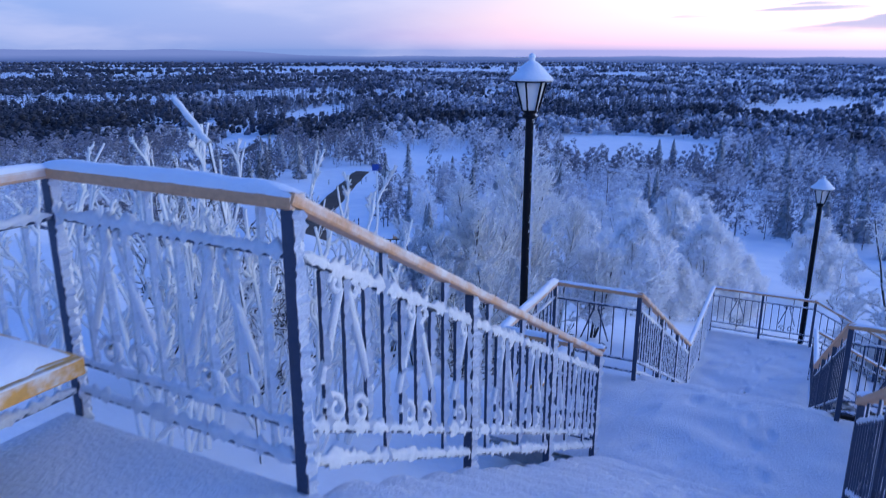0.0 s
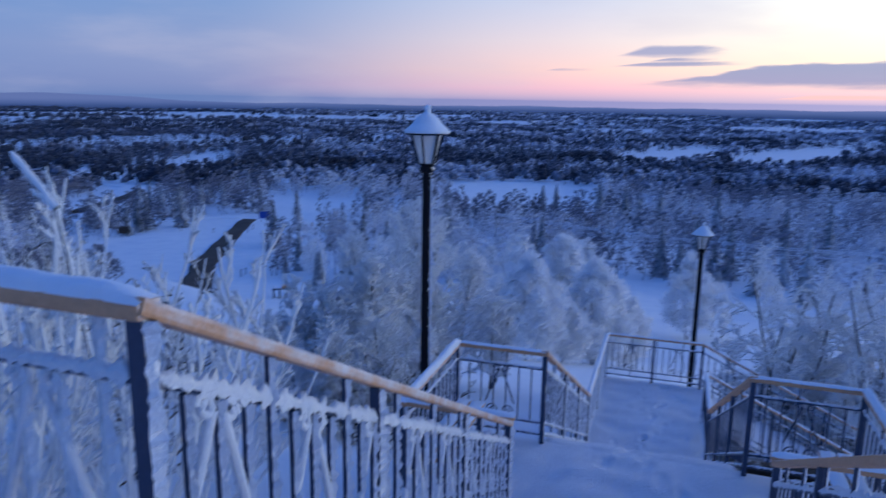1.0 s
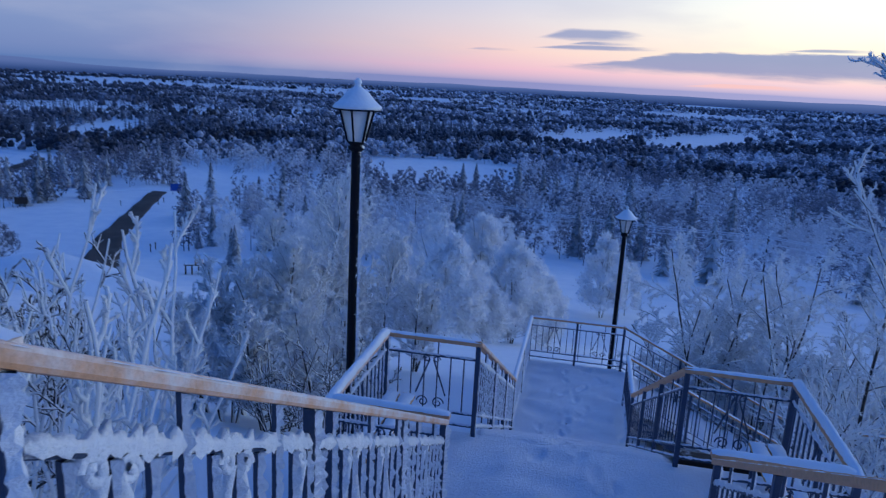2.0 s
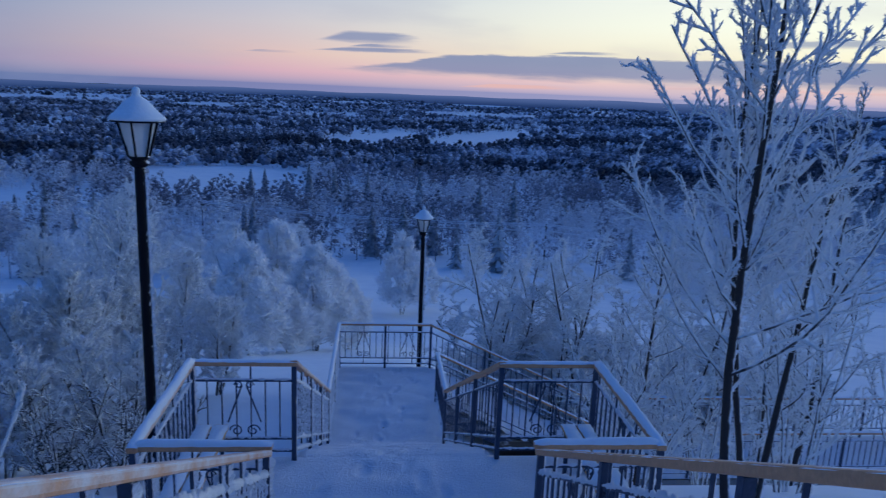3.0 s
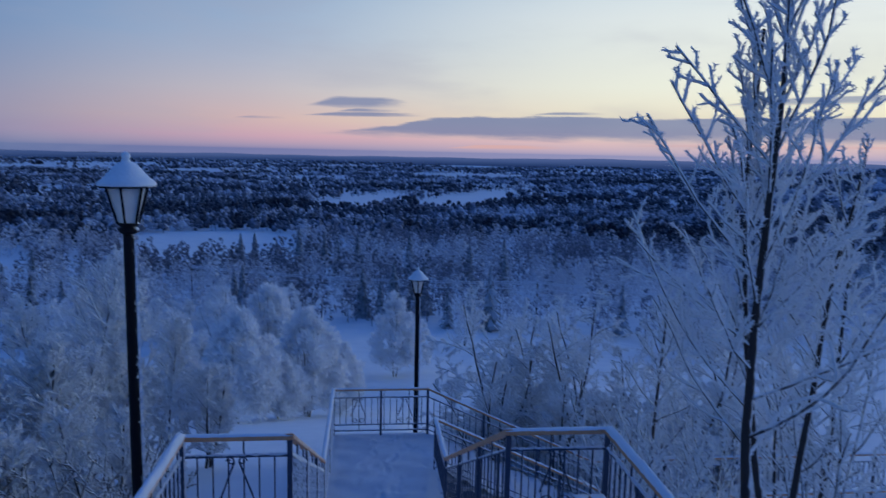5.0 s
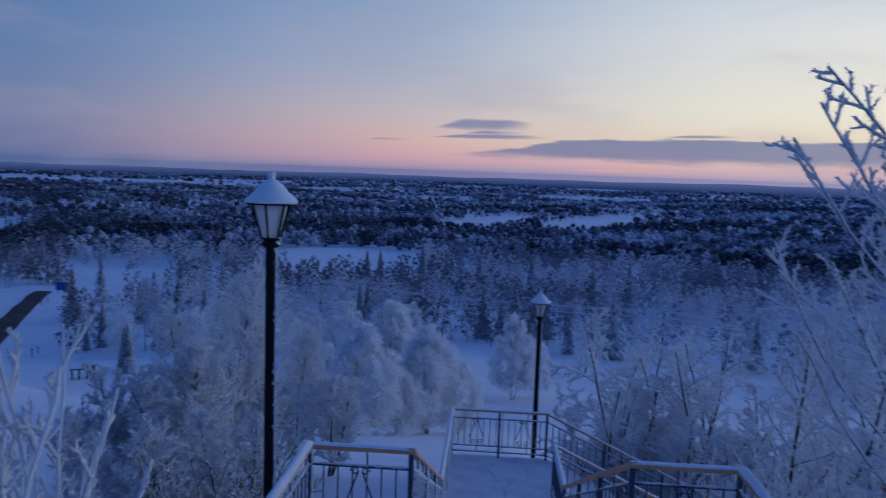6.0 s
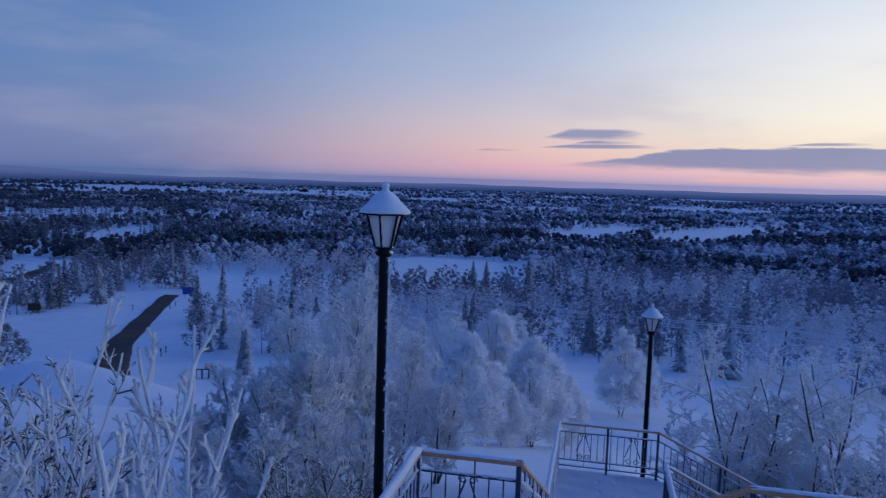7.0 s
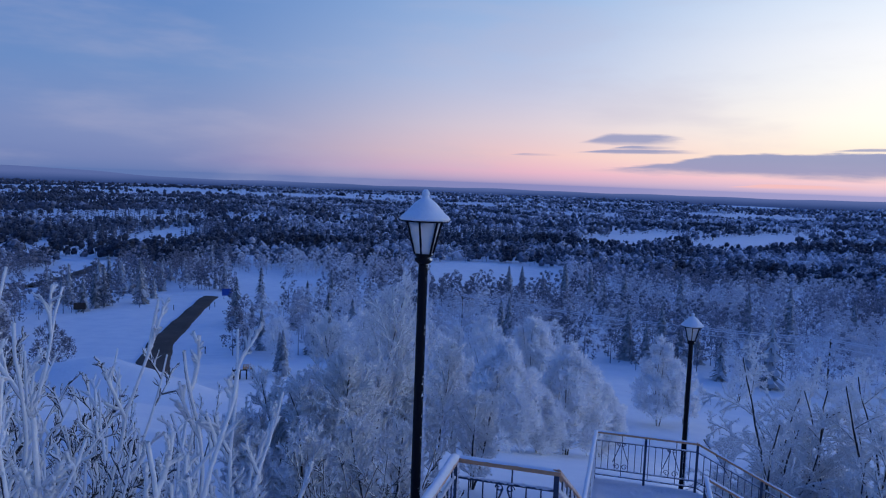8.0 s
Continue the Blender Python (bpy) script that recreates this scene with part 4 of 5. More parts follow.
def snapped_shoot(foot, bend, tip, fork):
    """One thick shoot, bent over and broken, with a short fork."""
    z = float(land(foot[0], foot[1])) - 0.05
    ob = thing("shoot", (foot[0], foot[1], z), "thick bent shoot coated in rime leaning over the bushes", "shoot")
    base = np.array([foot[0], foot[1], z])
    line = np.array([base, base * 0.5 + np.array(bend) * 0.5 + [0.04, 0.02, 0.1], bend]) - base
    r = np.random.RandomState(6)
    link_mesh("stem", tubes("stem", [(line, np.array([0.012, 0.011, 0.01]), 7)], BARK), ob, "dark lower stem")
    for k, end in enumerate((tip, fork)):
        q = np.linspace(0, 1, 9)[:, None]
        pts = np.array(bend) * (1 - q) + np.array(end) * q - base + r.normal(0, 0.003, (9, 3))
        rad = np.full(9, 0.019 if k == 0 else 0.011) * r.uniform(0.85, 1.15, 9)
        rad[-1] *= 0.5
        link_mesh("twig", tubes("twig", [(pts, rad, 7)], TWIG), ob, "white rime-coated twig")


snapped_shoot((-2.62, 2.85), (-2.82, 2.82, 2.1), (-3.18, 2.91, 2.36), (-3.12, 2.95, 2.17))
# the clump behind the first lamp
CLUMP = "bushy young birch whitened by rime, dark stems inside"
for k, (x, y, h) in enumerate([(-5.08, 12.82, 4.2), (-4.7, 13.5, 3.7), (-5.4, 12.2, 3.6), (-5.65, 11.5, 2.9), (-6.0, 10.8, 2.2), (-6.35, 10.6, 1.7), (-4.15, 14.2, 3.0), (-3.6, 15.2, 2.4), (-4.5, 9.8, 2.2), (-3.9, 10.6, 2.4), (-4.6, 11.4, 3.1), (-5.05, 9.6, 1.6), (-3.2, 11.4, 1.8)]):
    tree("tree", (x, y), h, 90 + k, 0.026, (0, 0), 40, 0.16, (18, 62), 0.25, 7, 4, 0.2, 0.0121, shoot=0.5, rounded=True, cheap=True, stems=2 + k % 2, label=CLUMP, group="rimed clump behind the lamp", fur=(62, 0.05, 0.011))
for k, (x, y, h) in enumerate([(-3.9, 8.7, 1.5), (-3.2, 8.2, 1.2), (-3.4, 9.2, 1.7), (-4.3, 9.4, 1.8), (-2.9, 9.0, 1.2)]):
    tree("bush", (x, y), h, 140 + k, 0.014, (0, 0), 24, 0.15, (30, 75), 0.5, 6, 4, 0.1, 0.006, stems=6, label="dark tangled bush with little rime beside the landing", category="bush", group="dark bushes by the landing", dull=True)
for k, (x, y, h) in enumerate([(-4.5, 5.0, 1.9), (-5.6, 5.1, 2.2), (-6.6, 6.1, 2.5), (-5.5, 6.6, 2.1), (-7.7, 7.2, 2.7), (-6.5, 7.9, 2.3)]):
    tree("bush", (x, y), h, 150 + k, 0.016, (0, 0), 22, 0.15, (20, 60), 0.42, 6, 3, 0.25, 0.008, stems=6, bark=LIMB, label="dark-stemmed bush with rimed twigs behind the tall shoots", category="bush", group="dark bushes by the platform", dull=True)
SAPLING = "thin bare sapling standing in the snow"
for k, (x, y, h) in enumerate([(-7.0, 9.6, 1.3), (-7.4, 9.9, 1.2), (-6.2, 8.4, 1.0), (-8.6, 12.5, 1.5), (-9.4, 14.0, 1.6), (-10.5, 13.0, 1.6), (-8.2, 16.0, 1.7), (-6.8, 16.5, 2.6)]):
    tree("sapling", (x, y), h, 120 + k, 0.016, (0, 0), 22, 0.2, (15, 40), 0.3, 4, 3, 0.4, 0.009, stems=3, label=SAPLING, category="sapling", group="saplings on the slope")

# ---- the wooded slope: whole trees ----
CLEAR = [(-42, 72, 17, 15), (-30, 52, 8, 12), (-101, 127, 17, 24), (-64, 318, 34, 30), (-118, 226, 20, 11), (-86, 230, 12, 5), (66, 84, 22, 18), (56, 60, 12, 12), (0.5, 66, 4, 9), (-112, 172, 22, 7)]
FAR_ROAD = [(-184, 180, 8, 14), (-196, 215, 8, 22), (-215, 246, 16, 7), (-290, 285, 40, 10)]
LONG = [(45, 109, 30, 3, 1.95), (0, 655, 115, 26, 0.29), (108, 715, 150, 30, 0.38), (-310, 420, 60, 12, -0.3), (-120, 1150, 90, 22, 1.5), (190, 1350, 120, 30, 1.45), (-620, 1500, 160, 40, 1.2), (-62, 2060, 110, 60, 1.5), (-1240, 1400, 330, 70, 0.88), (-900, 1420, 170, 45, 1.0), (-680, 1850, 150, 70, 1.2), (-339, 1446, 60, 30, 1.35), (420, 2400, 260, 70, 1.6), (-1600, 2050, 300, 70, 0.9)]
ROAD_LINE = [(-40, 48), (-57, 76), (-79, 109), (-111, 168)]


def bare(x, y, road=False):
    """The open fields and clearings, or the far road's strip."""
    out = np.zeros(np.shape(x), bool)
    for cx, cy, rx, ry in FAR_ROAD if road else CLEAR:
        wob = 1 + 0.18 * np.sin(5 * np.arctan2(y - cy, x - cx) + cx)
        out |= ((x - cx) / rx) ** 2 + ((y - cy) / ry) ** 2 < wob
    if road:
        return out
    for cx, cy, a, b, turn in LONG:
        s, c = math.sin(turn), math.cos(turn)
        u, v = (x - cx) * s + (y - cy) * c, (x - cx) * c - (y - cy) * s
        out |= (u / a) ** 2 + (v / b) ** 2 < 1 + 0.25 * np.sin(u / a * 9 + cx)
    for (x0, y0), (x1, y1) in zip(ROAD_LINE, ROAD_LINE[1:]):
        dx, dy = x1 - x0, y1 - y0
        t = np.clip(((x - x0) * dx + (y - y0) * dy) / (dx * dx + dy * dy), 0, 1)
        out |= np.hypot(x - x0 - t * dx, y - y0 - t * dy) < 6.5
    return out


def open_ground(x, y, tall=7.5):
    """True where no tree stands: the fields, and the cut land on the hill's side of them."""
    x, y = np.asarray(x, float), np.asarray(y, float)
    out = bare(x, y)
    drop = 2.6 - land(x, y)
    out |= bare(x, y, True)
    for part in (0.25, 0.5, 0.75, 1.0):
        k = np.minimum(1 / np.maximum(1 - part * tall / np.maximum(drop, 1.0), 0.66), 1.5)
        out |= bare(x * k, y * k)
        k = np.minimum(1 / np.maximum(1 - part * tall * 0.6 / np.maximum(drop, 1.0), 0.66), 1.5)
        out |= bare(x * k, y * k, True)
    return out


BIRCH = "frosted bare birch with a fine white crown on the snowy slope"
PINES = "dark spruce with snow on its tiers of branches"


def lobed(r, height, wide, lobes):
    """Centres and sizes of the tufts that make up a rounded crown."""
    out = []
    for k in range(lobes):
        q = (k + 0.5) / lobes
        ring = math.sin(math.pi * min(1.0, 0.26 + 0.71 * q)) ** 0.8
        a = k * 2.4 + r.uniform(-0.4, 0.4)
        far_out = wide * ring * r.uniform(0.45, 0.85)
        out.append((np.array([far_out * math.cos(a), far_out * math.sin(a), height * (0.17 + 0.75 * q) + r.normal(0, 0.02) * height]), wide * r.uniform(0.22, 0.36) * (1.1 - 0.4 * q)))
    return out


def sprays(r, centre, size, count, length, thin):
    """Fine twigs that stand out of a tuft on all sides, most of them upwards."""
    n = r.normal(0, 1, (count, 3)) + np.array([0, 0, 0.25])
    n /= np.linalg.norm(n, axis=1)[:, None]
    p = centre + n * size * (r.uniform(0.12, 1.0, count) ** 0.6)[:, None] * np.array([1, 1, 1.1])
    d = n * 0.75 + r.normal(0, 0.35, (count, 3)) + np.array([0, 0, 0.3])
    d *= (length * r.uniform(0.6, 1.4, count) / np.linalg.norm(d, axis=1))[:, None]
    side = np.cross(d, r.normal(0, 1, (count, 3)))
    side *= (thin * r.uniform(0.6, 1.3, count) / (np.linalg.norm(side, axis=1) + 1e-9))[:, None]
    return np.stack([p - d * 0.5 - side, p - d * 0.5 + side, p + d * 0.5], 1)


def birch(at, height, wide, seed, stems, label, lobes=26, count=190, thin=0.0075, rime=BIRCH_RIME):
    """A birch so thick with rime that its crown is a heap of white tufts; dark stems show inside."""
    r = np.random.RandomState(seed)
    ob = thing("birch", (at[0], at[1], float(land(at[0], at[1])) - 0.1), label, "birch", "birches on the slope")
    tufts = lobed(r, height, wide, lobes)
    stem_lines = []
    for k in range(stems):
        a = r.uniform(0, 6.283)
        lean = 0.0 if stems == 1 else r.uniform(0.06, 0.22)
        line = wander(r, (0.1 * math.cos(a), 0.1 * math.sin(a), 0), (lean * math.cos(a), lean * math.sin(a), 1), height * r.uniform(0.78, 0.92), 10, 0.04, 0.2)
        stem_lines.append(line)
        link_mesh("stem", tubes("stem", [(line, np.linspace(0.05, 0.012, 11), 7)], BARK), ob, "dark bark with rime on one side")
    limbs = []
    for c, size in tufts:
        line = stem_lines[r.randint(stems)]
        k = int(np.clip((c[2] / height - 0.2) * 10, 1, 8))
        p = line[k]
        q = np.linspace(0, 1, 5)[:, None]
        limbs.append((p * (1 - q) + c * q + np.array([0, 0, -0.12]) * size * np.sin(q * math.pi), np.linspace(0.026, 0.012, 5), 4))
        for _ in range(3):
            e = c + r.normal(0, 0.5, 3) * size
            limbs.append((np.array([p * 0.4 + c * 0.6, e]), np.array([0.014, 0.008]), 3))
    tagged(link_mesh("branchwork", tubes("branchwork", limbs, LIMB), ob, "rimed limbs"), kind="stuff")
    tri = np.concatenate([sprays(r, c, size, int(count * (size / wide / 0.29) ** 1.6) + 20, 0.055 * height, thin * height) for c, size in tufts])
    tagged(link_mesh("crown", soup("crown", tri.reshape(-1, 3), np.arange(len(tri) * 3).reshape(-1, 3), rime), ob, "tufted crown of fine twigs"), kind="stuff")
    return ob


WHITE = "rounded birch white all over with thick hoarfrost"
models = []
for k, (x, y, h, w, st) in enumerate([(-5.6, 31.0, 5.3, 1.85, 2), (-3.2, 36.1, 5.8, 2.1, 3), (-8.0, 57.0, 8.8, 2.6, 2), (2.2, 61.5, 7.8, 2.4, 3), (-8.8, 34.0, 4.2, 1.7, 3)]):
    models.append((birch((x, y), h, w, 200 + k, st, WHITE, 46 if k < 3 else 36), h))
far_models = []
for k, (x, y, h, w, st) in enumerate([(-49, 92, 6.5, 2.4, 2), (-52.5, 97, 6.0, 2.0, 3), (-47, 100, 7.5, 2.2, 1)]):
    far_models.append((birch((x, y), h, w, 230 + k, st, WHITE, 26, 80, 0.0115), h))
grey_models = []
for k, (x, y, h, w, st) in enumerate([(-48, 50, 4.8, 2.0, 3), (-57, 46, 5.2, 2.2, 2)]):
    grey_models.append((birch((x, y), h, w, 240 + k, st, "grey bare birch with only a thin coat of rime", 16, 110, 0.009, BIRCH_FAR[2]), h))
place = random.Random(9)
# (x, y, height): single trees, then the loose wood along the hill's foot
spots = [(-4.2, 33.0, 3.4), (-1.6, 39.0, 4.2), (-10.6, 46, 5.5), (-13.5, 52, 6.2), (-6.4, 47, 5.2), (4.4, 64, 5.5), (-14.5, 41, 4.6), (12, 88, 5.0), (16.5, 79, 4.6), (22, 84, 5.2)]
spots += [(x, y, place.uniform(4.2, 5.6)) for x, y in ((-53, 50), (-58, 52), (-63, 58), (-50, 44), (-70, 62), (-78, 70), (-66, 50), (-74, 56), (-84, 66), (-61, 44), (-88, 78), (-70, 47), (-45, 40), (-80, 58), (-92, 70), (-97, 84), (-90, 60), (-104, 80), (-101, 94), (-110, 92))]
for low, high, near, beyond, goal in ((-0.4, -0.27, 98, 116, 10), (-0.27, -0.1, 88, 112, 14), (0.42, 0.75, 88, 112, 12)):
    tries = have = 0
    while have < goal and tries < 3000:
        tries += 1
        az, d = place.uniform(low, high), place.uniform(near, beyond)
        x, y = d * math.sin(az), d * math.cos(az)
        if bool(open_ground(x, y, 6.5)) or min(math.hypot(x - p, y - q) for p, q, _ in spots) < 3.4:
            continue
        spots.append((x, y, place.uniform(5.5, 8.5)))
        have += 1
for k, (x, y, h) in enumerate(spots):
    model, tall = grey_models[k % 2] if x < -44 and y < 96 else far_models[k % 3] if y > 62 else models[k % 5]
    ob = copy_thing(model, pose(x, y, float(land(x, y)) - 0.1, 0, 0, place.uniform(0, 360)))
    size = h / tall
    ob.scale = (size * place.uniform(0.95, 1.15), size * place.uniform(0.95, 1.15), size)


def spruce_arrays(r, tiers, needles, height=9.0):
    """Tiers of drooping snowy boughs as slender triangles."""
    tri = []
    for k in range(tiers):
        q = k / tiers
        z = height * (0.06 + 0.92 * q)
        reach = height * 0.165 * (1 - q) ** 0.8 * r.uniform(0.8, 1.15) + 0.1
        for i in range(needles):
            a = 2 * math.pi * (i + r.uniform(0, 1)) / needles
            w = reach * (0.28 if needles > 6 else 0.5)
            l = reach * r.uniform(0.6, 1.25)
            c, s = math.cos(a), math.sin(a)
            tri.append([(0, 0, z + height * 0.07), (l * c - w * s, l * s + w * c, z - l * 0.3), (l * c + w * s, l * s - w * c, z - l * 0.42)])
    tri.append([(-0.12, 0, 0), (0.12, 0, 0), (0, 0, height)])
    tri.append([(0, -0.12, 0), (0, 0.12, 0), (0, 0, height * 1.03)])
    return np.array(tri, float)


def crown_arrays(r, lobes, per, size, height, wide, slim=0.5):
    """A far frosted crown: tufts of flakes over an uneven, rounded heap of lobes."""
    tri = []
    for c, big in lobed(r, height, wide, lobes):
        n = r.normal(0, 1, (per, 3)) + np.array([0, 0, 0.45])
        n /= np.linalg.norm(n, axis=1)[:, None]
        p = c + n * big * r.uniform(0.7, 1.1, per)[:, None]
        u = np.cross(n + r.normal(0, 0.3, (per, 3)), r.normal(0, 1, (per, 3)) * [1, 1, 0.4])
        u /= np.linalg.norm(u, axis=1)[:, None] + 1e-9
        v = np.cross(n, u)
        grow = size * r.uniform(0.6, 1.3, per)[:, None]
        up = np.where((v[:, 2] < 0)[:, None], -v, v)
        tri.append(np.stack([p - u * grow * slim - up * grow * 0.5, p + u * grow * slim - up * grow * 0.5, p + up * grow], 1))
    tri.append(np.array([[(-0.09, 0, 0), (0.09, 0, 0), (0, 0, height * 0.7)], [(0, -0.09, 0), (0, 0.09, 0), (0, 0, height * 0.7)]]))
    return np.concatenate(tri)


def heap_arrays(r, lobes, height, wide, levels=((-0.55, 0.75), (0.15, 1.0), (0.7, 0.62))):
    """A crown seen from far off: a few uneven tufts heaped on one another, ragged at the rim."""
    tri = []
    for c, big in lobed(r, height, wide, lobes):
        big = big * 1.75
        rings = []
        for q, w in levels:
            a = np.arange(6) * math.pi / 3 + r.uniform(0, 1) + r.normal(0, 0.12, 6)
            w = w * big * r.uniform(0.7, 1.25, 6)
            rings.append(np.stack([c[0] + w * np.cos(a), c[1] + w * np.sin(a), c[2] + big * (q + r.normal(0, 0.16, 6))], -1))
        tip = c + np.array([r.normal(0, 0.15), r.normal(0, 0.15), r.uniform(0.95, 1.35)]) * big
        for low, high in zip(rings, rings[1:]):
            for i in range(6):
                j = (i + 1) % 6
                tri += [[low[i], low[j], high[j]], [low[i], high[j], high[i]]]
        tri += [[rings[-1][i], rings[-1][(i + 1) % 6], tip] for i in range(6)]
    return np.array(tri)


def wood(name, templates, spots_xy, sizes, mat, label, seed):
    """One sheet of stuff: templates set down at many places."""
    r = np.random.RandomState(seed)
    pick = r.randint(0, len(templates), len(spots_xy))
    turn = r.uniform(0, 6.283, len(spots_xy))
    base = land(spots_xy[:, 0], spots_xy[:, 1]) - 0.2
    parts, tones = [], []
    mats = mat if isinstance(mat, list) else [mat]
    sx, sy = spots_xy[:, 0], spots_xy[:, 1]
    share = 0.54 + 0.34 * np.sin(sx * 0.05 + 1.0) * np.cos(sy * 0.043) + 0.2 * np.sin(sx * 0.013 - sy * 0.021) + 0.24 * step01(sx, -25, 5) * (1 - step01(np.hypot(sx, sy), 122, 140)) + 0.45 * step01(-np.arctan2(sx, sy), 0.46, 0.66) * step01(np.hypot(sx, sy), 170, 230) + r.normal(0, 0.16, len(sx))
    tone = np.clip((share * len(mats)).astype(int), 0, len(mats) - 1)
    for k, tpl in enumerate(templates):
        ids = np.nonzero(pick == k)[0]
        if not len(ids):
            continue
        c, s = np.cos(turn[ids])[:, None, None], np.sin(turn[ids])[:, None, None]
        size = sizes[ids][:, None, None]
        x = (tpl[None, ..., 0] * c - tpl[None, ..., 1] * s) * size + spots_xy[ids, 0][:, None, None]
        y = (tpl[None, ..., 0] * s + tpl[None, ..., 1] * c) * size + spots_xy[ids, 1][:, None, None]
        z = tpl[None, ..., 2] * size + base[ids][:, None, None]
        parts.append(np.stack([x, y, z], -1).reshape(-1, 3))
        tones.append(np.repeat(tone[ids], len(tpl)))
    pts = np.concatenate(parts)
    mesh = soup(name, pts, np.arange(len(pts)).reshape(-1, 3), mats)
    mesh.polygons.foreach_set("material_index", np.concatenate(tones).astype(np.int32))
    mesh.update()
    tagged(new(name, mesh), label, "trees", kind="stuff")


def scatter(seed, near, far, gap, tall, reach=1.0):
    """Jittered places over a fan of land, without the clearings."""
    r = np.random.RandomState(seed)
    count = int(reach * (far * far - near * near) / (gap * gap))
    d = np.sqrt(r.uniform(near * near, far * far, count))
    az = r.uniform(-1.12 * reach, 0.78 * reach, count)
    x, y = d * np.sin(az), d * np.cos(az)
    keep = ~open_ground(x, y, tall)
    return np.stack([x[keep], y[keep]], -1), r


def stands(x, y):
    """Where spruce outnumbers broadleaf."""
    return np.sin(x * 0.021 + 1.0) * np.cos(y * 0.017) + 0.6 * np.sin(x * 0.006 - y * 0.009 + 2)


tr = np.random.RandomState(5)
full = [crown_arrays(tr, 14, 20, 0.31, 6.8 + 0.6 * k, 1.75 + 0.15 * k, 0.32) for k in range(5)]
half_full = [crown_arrays(tr, 11, 13, 0.46, 6.8 + 0.6 * k, 1.8 + 0.15 * k, 0.4) for k in range(5)]
middling = [np.concatenate([heap_arrays(tr, 2, 6.0 + 0.4 * k, 3.0 + 0.2 * k), crown_arrays(tr, 4, 4, 0.8, 6.3 + 0.4 * k, 2.6 + 0.2 * k, 0.45)]) for k in range(6)]
FEW = ((-0.4, 0.95), (0.45, 0.8))
small = [np.concatenate([heap_arrays(tr, 1, 6.6 + 0.4 * k, 5.5, FEW), crown_arrays(tr, 3, 3, 1.4, 6.4 + 0.4 * k, 4.0, 0.45)]) for k in range(6)]
far_crowns = [heap_arrays(tr, 1, 6.5 + 0.4 * k, 7.5, FEW) for k in range(6)]
firs = [spruce_arrays(tr, 15, 9, 8 + k) for k in range(3)]
thin_firs = [spruce_arrays(tr, 7, 6, 8.5 + k) for k in range(3)]
far_firs = [spruce_arrays(tr, 4, 4, 7.0 + k) for k in range(3)]
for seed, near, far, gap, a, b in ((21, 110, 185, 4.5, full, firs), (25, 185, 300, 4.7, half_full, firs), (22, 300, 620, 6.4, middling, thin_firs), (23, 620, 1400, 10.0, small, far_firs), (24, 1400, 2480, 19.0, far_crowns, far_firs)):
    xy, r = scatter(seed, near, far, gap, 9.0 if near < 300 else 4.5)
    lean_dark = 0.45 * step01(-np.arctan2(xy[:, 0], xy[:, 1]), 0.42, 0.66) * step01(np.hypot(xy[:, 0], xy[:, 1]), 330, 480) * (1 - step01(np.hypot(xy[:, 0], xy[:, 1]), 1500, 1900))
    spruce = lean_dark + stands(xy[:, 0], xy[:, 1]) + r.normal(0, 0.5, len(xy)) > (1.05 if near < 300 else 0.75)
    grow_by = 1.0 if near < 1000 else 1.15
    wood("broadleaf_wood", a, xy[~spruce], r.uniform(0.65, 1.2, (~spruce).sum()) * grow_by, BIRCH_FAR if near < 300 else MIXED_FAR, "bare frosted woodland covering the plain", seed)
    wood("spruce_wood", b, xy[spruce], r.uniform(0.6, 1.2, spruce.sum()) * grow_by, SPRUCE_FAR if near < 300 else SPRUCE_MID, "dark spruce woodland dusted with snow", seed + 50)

# single spruces that stand out of the wood
spruce_mesh = [soup("boughs", t.reshape(-1, 3), np.arange(len(t) * 3).reshape(-1, 3), SPRUCE_FAR) for t in (spruce_arrays(tr, 22, 15, 9.0), spruce_arrays(tr, 24, 15, 10.0))]
trunk_mesh = lathe("trunk", [(0.14, 0.0), (0.08, 4.0), (0.02, 8.5)], 7, BARK)
for k, (x, y, s) in enumerate([(-38.7, 73.8, 0.62), (-40.5, 76.5, 0.5), (-56.9, 101.3, 0.75), (-57.7, 98.4, 0.4), (-79.8, 130.7, 0.75), (-74, 128, 0.5), (-36, 208, 1.25), (-33, 214, 1.1), (-27, 216, 1.0), (-20, 212, 1.3), (-13, 218, 1.15), (-9, 213, 1.0), (-3, 215, 1.2), (12, 205, 1.2), (-22, 128, 1.0), (-24, 131, 0.8), (24, 168, 1.2), (35, 182, 1.2), (47, 176, 1.1), (-1, 124, 0.9), (2, 121, 0.8), (4.5, 126, 1.0), (7.5, 123, 0.85), (10, 127, 0.95), (31, 160, 1.0)]):
    ob = thing("spruce", (x, y, float(land(x, y)) - 0.2), PINES, "spruce", "single spruces")
    ob.scale = (s, s, s)
    link_mesh("trunk", trunk_mesh, ob)
    link_mesh("crown", spruce_mesh[k % 2], ob, "snowy dark boughs")

# ---- power line ----
POLES = [(-34, 142, 7.6), (28.1, 116.5, 7.6), (86, 93, 7.6)]


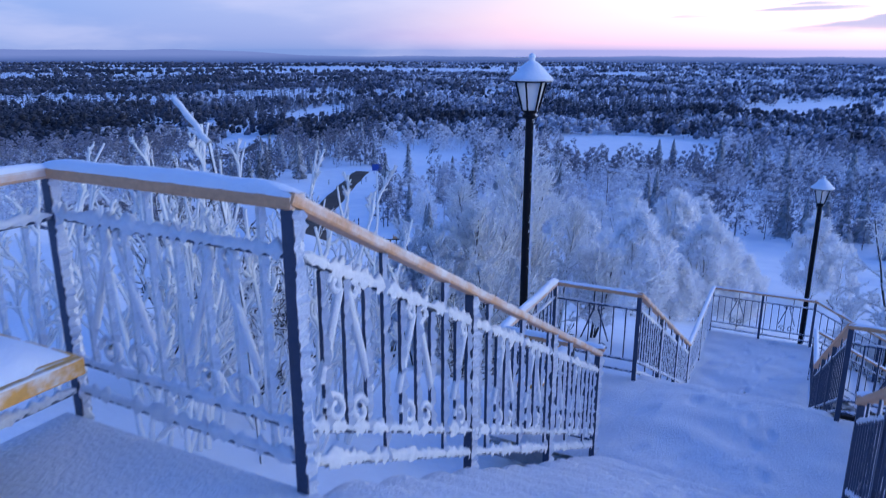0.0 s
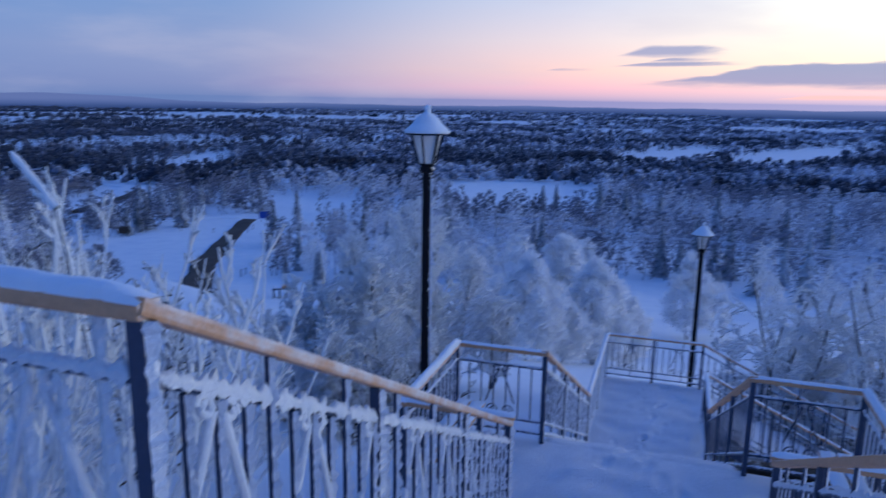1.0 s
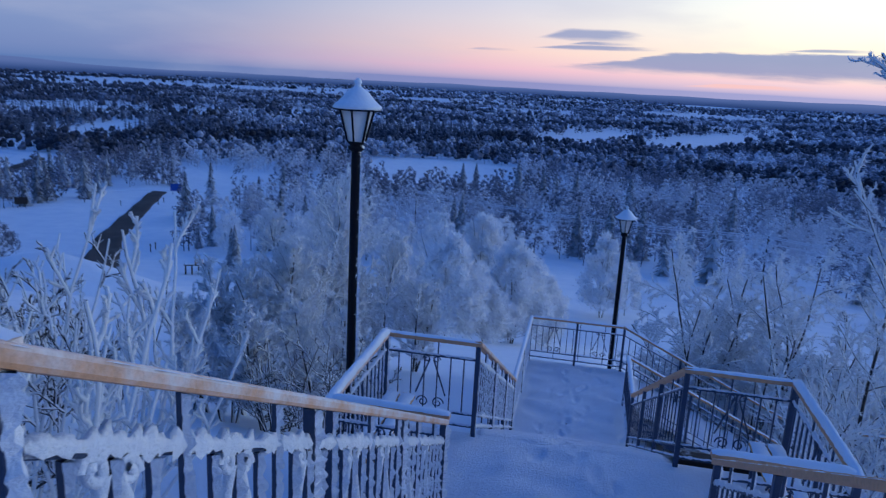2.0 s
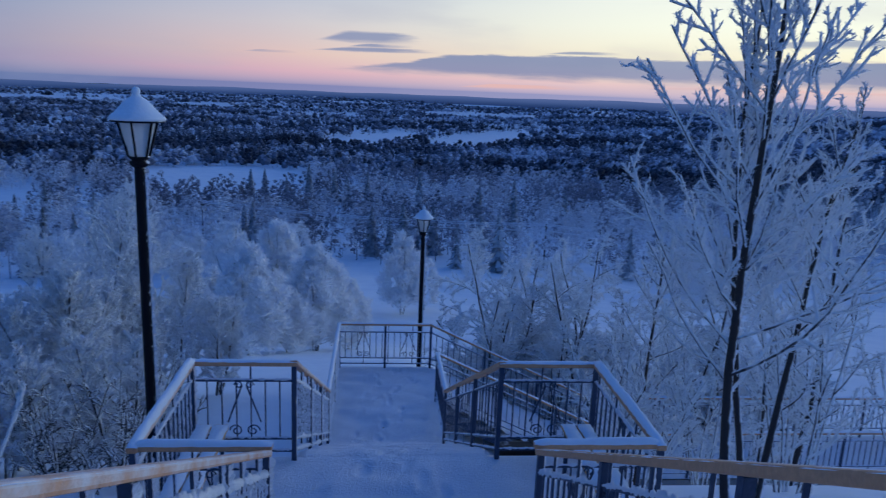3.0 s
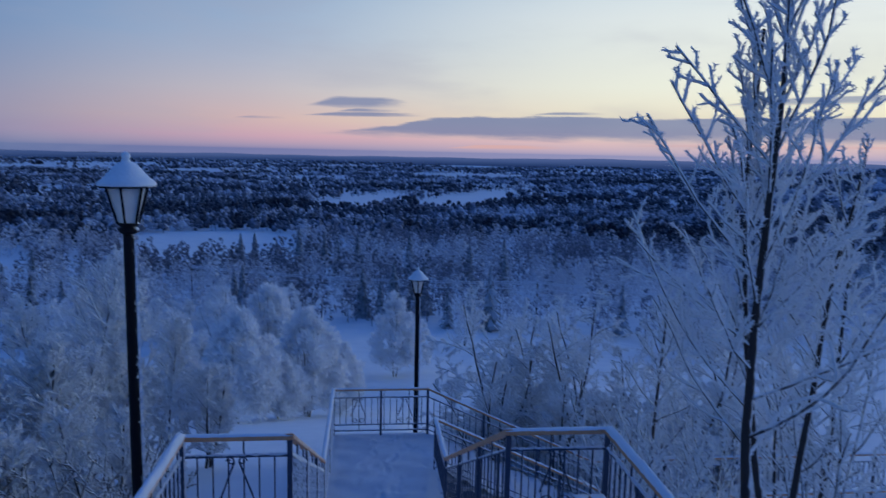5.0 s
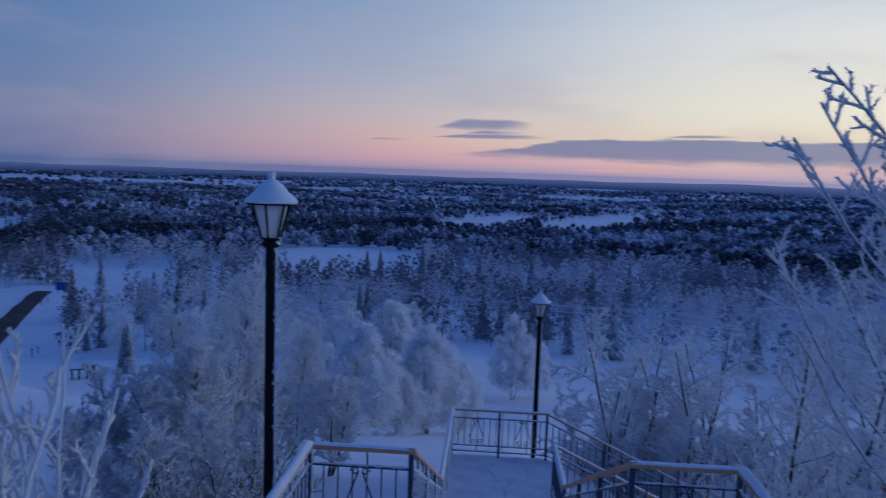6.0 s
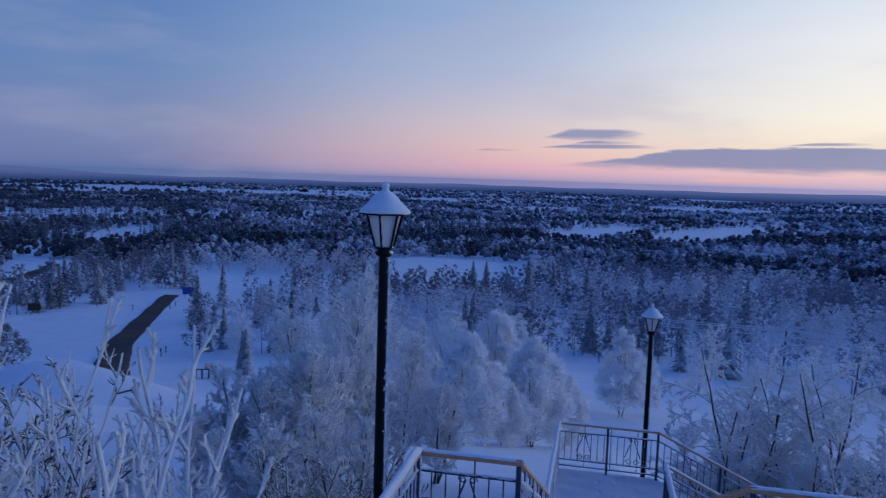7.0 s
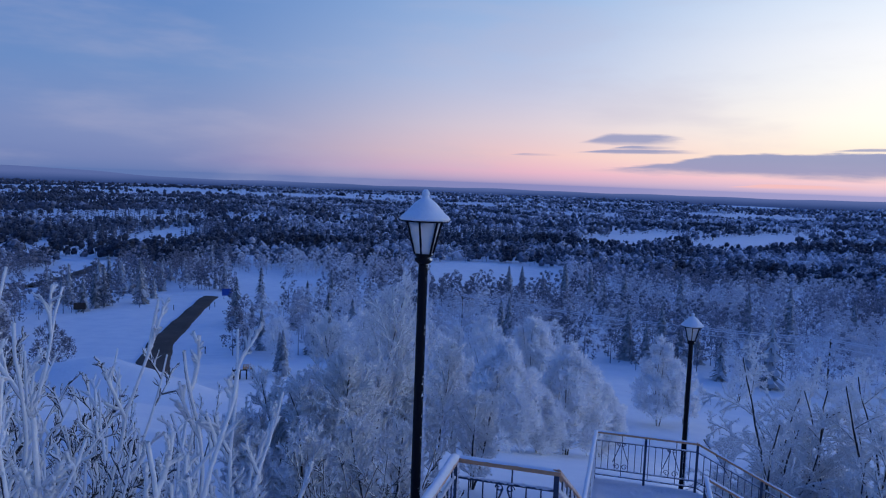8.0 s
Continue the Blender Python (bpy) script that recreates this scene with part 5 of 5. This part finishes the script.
def power_pole(x, y, h):
    ob = thing("power_pole", (x, y, float(land(x, y)) - 0.2), "thin wooden power pole with a crossarm carrying rimed wires", "power pole", "poles of the power line")
    link_mesh("mast", lathe("mast", [(0.13, 0.0), (0.12, 2.0), (0.09, h + 0.2)], 8, DARK_TIMBER), ob)
    link_mesh("crossarm", box((0.1, 1.8, 0.12), (0, 0, h - 0.3), 0.01, "crossarm", DARK_TIMBER), ob)
    for y0 in (-0.8, 0.8):
        ob2 = link_mesh("insulator", lathe("insulator", [(0.03, 0), (0.06, 0.05), (0.03, 0.1), (0.05, 0.16)], 8, GLASS), ob)
        ob2.location = (0, y0, h - 0.24)
    return ob


for p in POLES:
    power_pole(*p)
for (x0, y0, h0), (x1, y1, h1) in zip(POLES, POLES[1:]):
    for off, up in ((-0.8, 0.1), (0.8, 0.1), (0.0, -0.9)):
        q = np.linspace(0, 1, 24)
        zs = (land(x0, y0) + h0 - 0.2) * (1 - q) + (land(x1, y1) + h1 - 0.2) * q - 4 * 0.9 * q * (1 - q) + up
        pts = np.stack([x0 + (x1 - x0) * q, y0 + (y1 - y0) * q + off, zs], -1)
        wire = new("power_wire", tubes("power_wire", [(pts, np.full(24, 0.085), 5)], FROST))
        tagged(wire, "slack power wire white with rime", "wire", "wires of the power line")

# ---- by the road ----


def road_sign(x, y, wide, tall, high, colour, label, turn):
    ob = thing("road_sign", (x, y, float(land(x, y))), label, "road sign")
    ob.rotation_euler = (0, 0, turn)
    link_mesh("board", box((wide, 0.08, tall), (0, 0, high + tall / 2), 0.02, "board", colour), ob)
    for k in (-1, 1):
        leg = link_mesh("post", lathe("post", [(0.06, 0), (0.05, high + 0.2)], 8, STEEL), ob)
        leg.location = (k * wide * 0.3, 0.1, 0)


BLUE, bn, bs, bp = material("blue_sign_face", 0.5)
bn.link(bn.mix(bn.noise(bp, 2.0), (0.01, 0.05, 0.30, 1), (0.02, 0.09, 0.42, 1)), bs.inputs["Base Color"])
road_sign(-106.5, 171, 2.7, 1.9, 0.9, BLUE, "blue road sign board on two posts at the junction", 0.5)
road_sign(-117, 129.5, 2.4, 1.5, 0.9, DARK_TIMBER, "dark sign board on two posts above the snowfield", 0.7)
for k, (x, y) in enumerate([(-63.5, 96), (-61, 91), (-68, 88), (-95.5, 146), (-103, 143), (-98, 152)]):
    ob = thing("marker_post", (x, y, float(land(x, y)) - 0.1), "small dark roadside marker post with a snow cap", "marker post", "roadside markers")
    link_mesh("stake", lathe("stake", [(0.07, 0), (0.06, 1.3)], 8, DARK_TIMBER), ob)
    link_mesh("reflector", box((0.2, 0.08, 0.3), (0, 0, 1.1), 0.01, "reflector", DARK_TIMBER), ob)


def stall(x, y):
    """A small timber stand half buried in snow."""
    ob = thing("wooden_stand", (x, y, float(land(x, y)) - 0.1), "small timber stand with a yellowish cover, half snowed under", "stand")
    ob.rotation_euler = (0, 0, 0.5)
    for u in (-1.0, -0.35, 0.35, 1.0):
        for v in (-0.5, 0.5):
            leg = link_mesh("leg", box((0.13, 0.13, 1.25), (0, 0, 0.62), 0.01, "leg", DARK_TIMBER), ob)
            leg.location = (u, v, 0)
    link_mesh("top", box((2.3, 1.2, 0.12), (0, 0, 1.28), 0.02, "top", DARK_TIMBER), ob)
    link_mesh("cover", box((0.9, 1.0, 0.35), (0.4, 0, 1.5), 0.1, "cover", RAIL_WOOD), ob, "yellowish cover")
    link_mesh("snow_cap", snow_strip((-1.1, 0, 1.33), (0.0, 0, 1.33), 1.1, 0.22, 5, SNOW), ob)


stall(-41.3, 69.7)
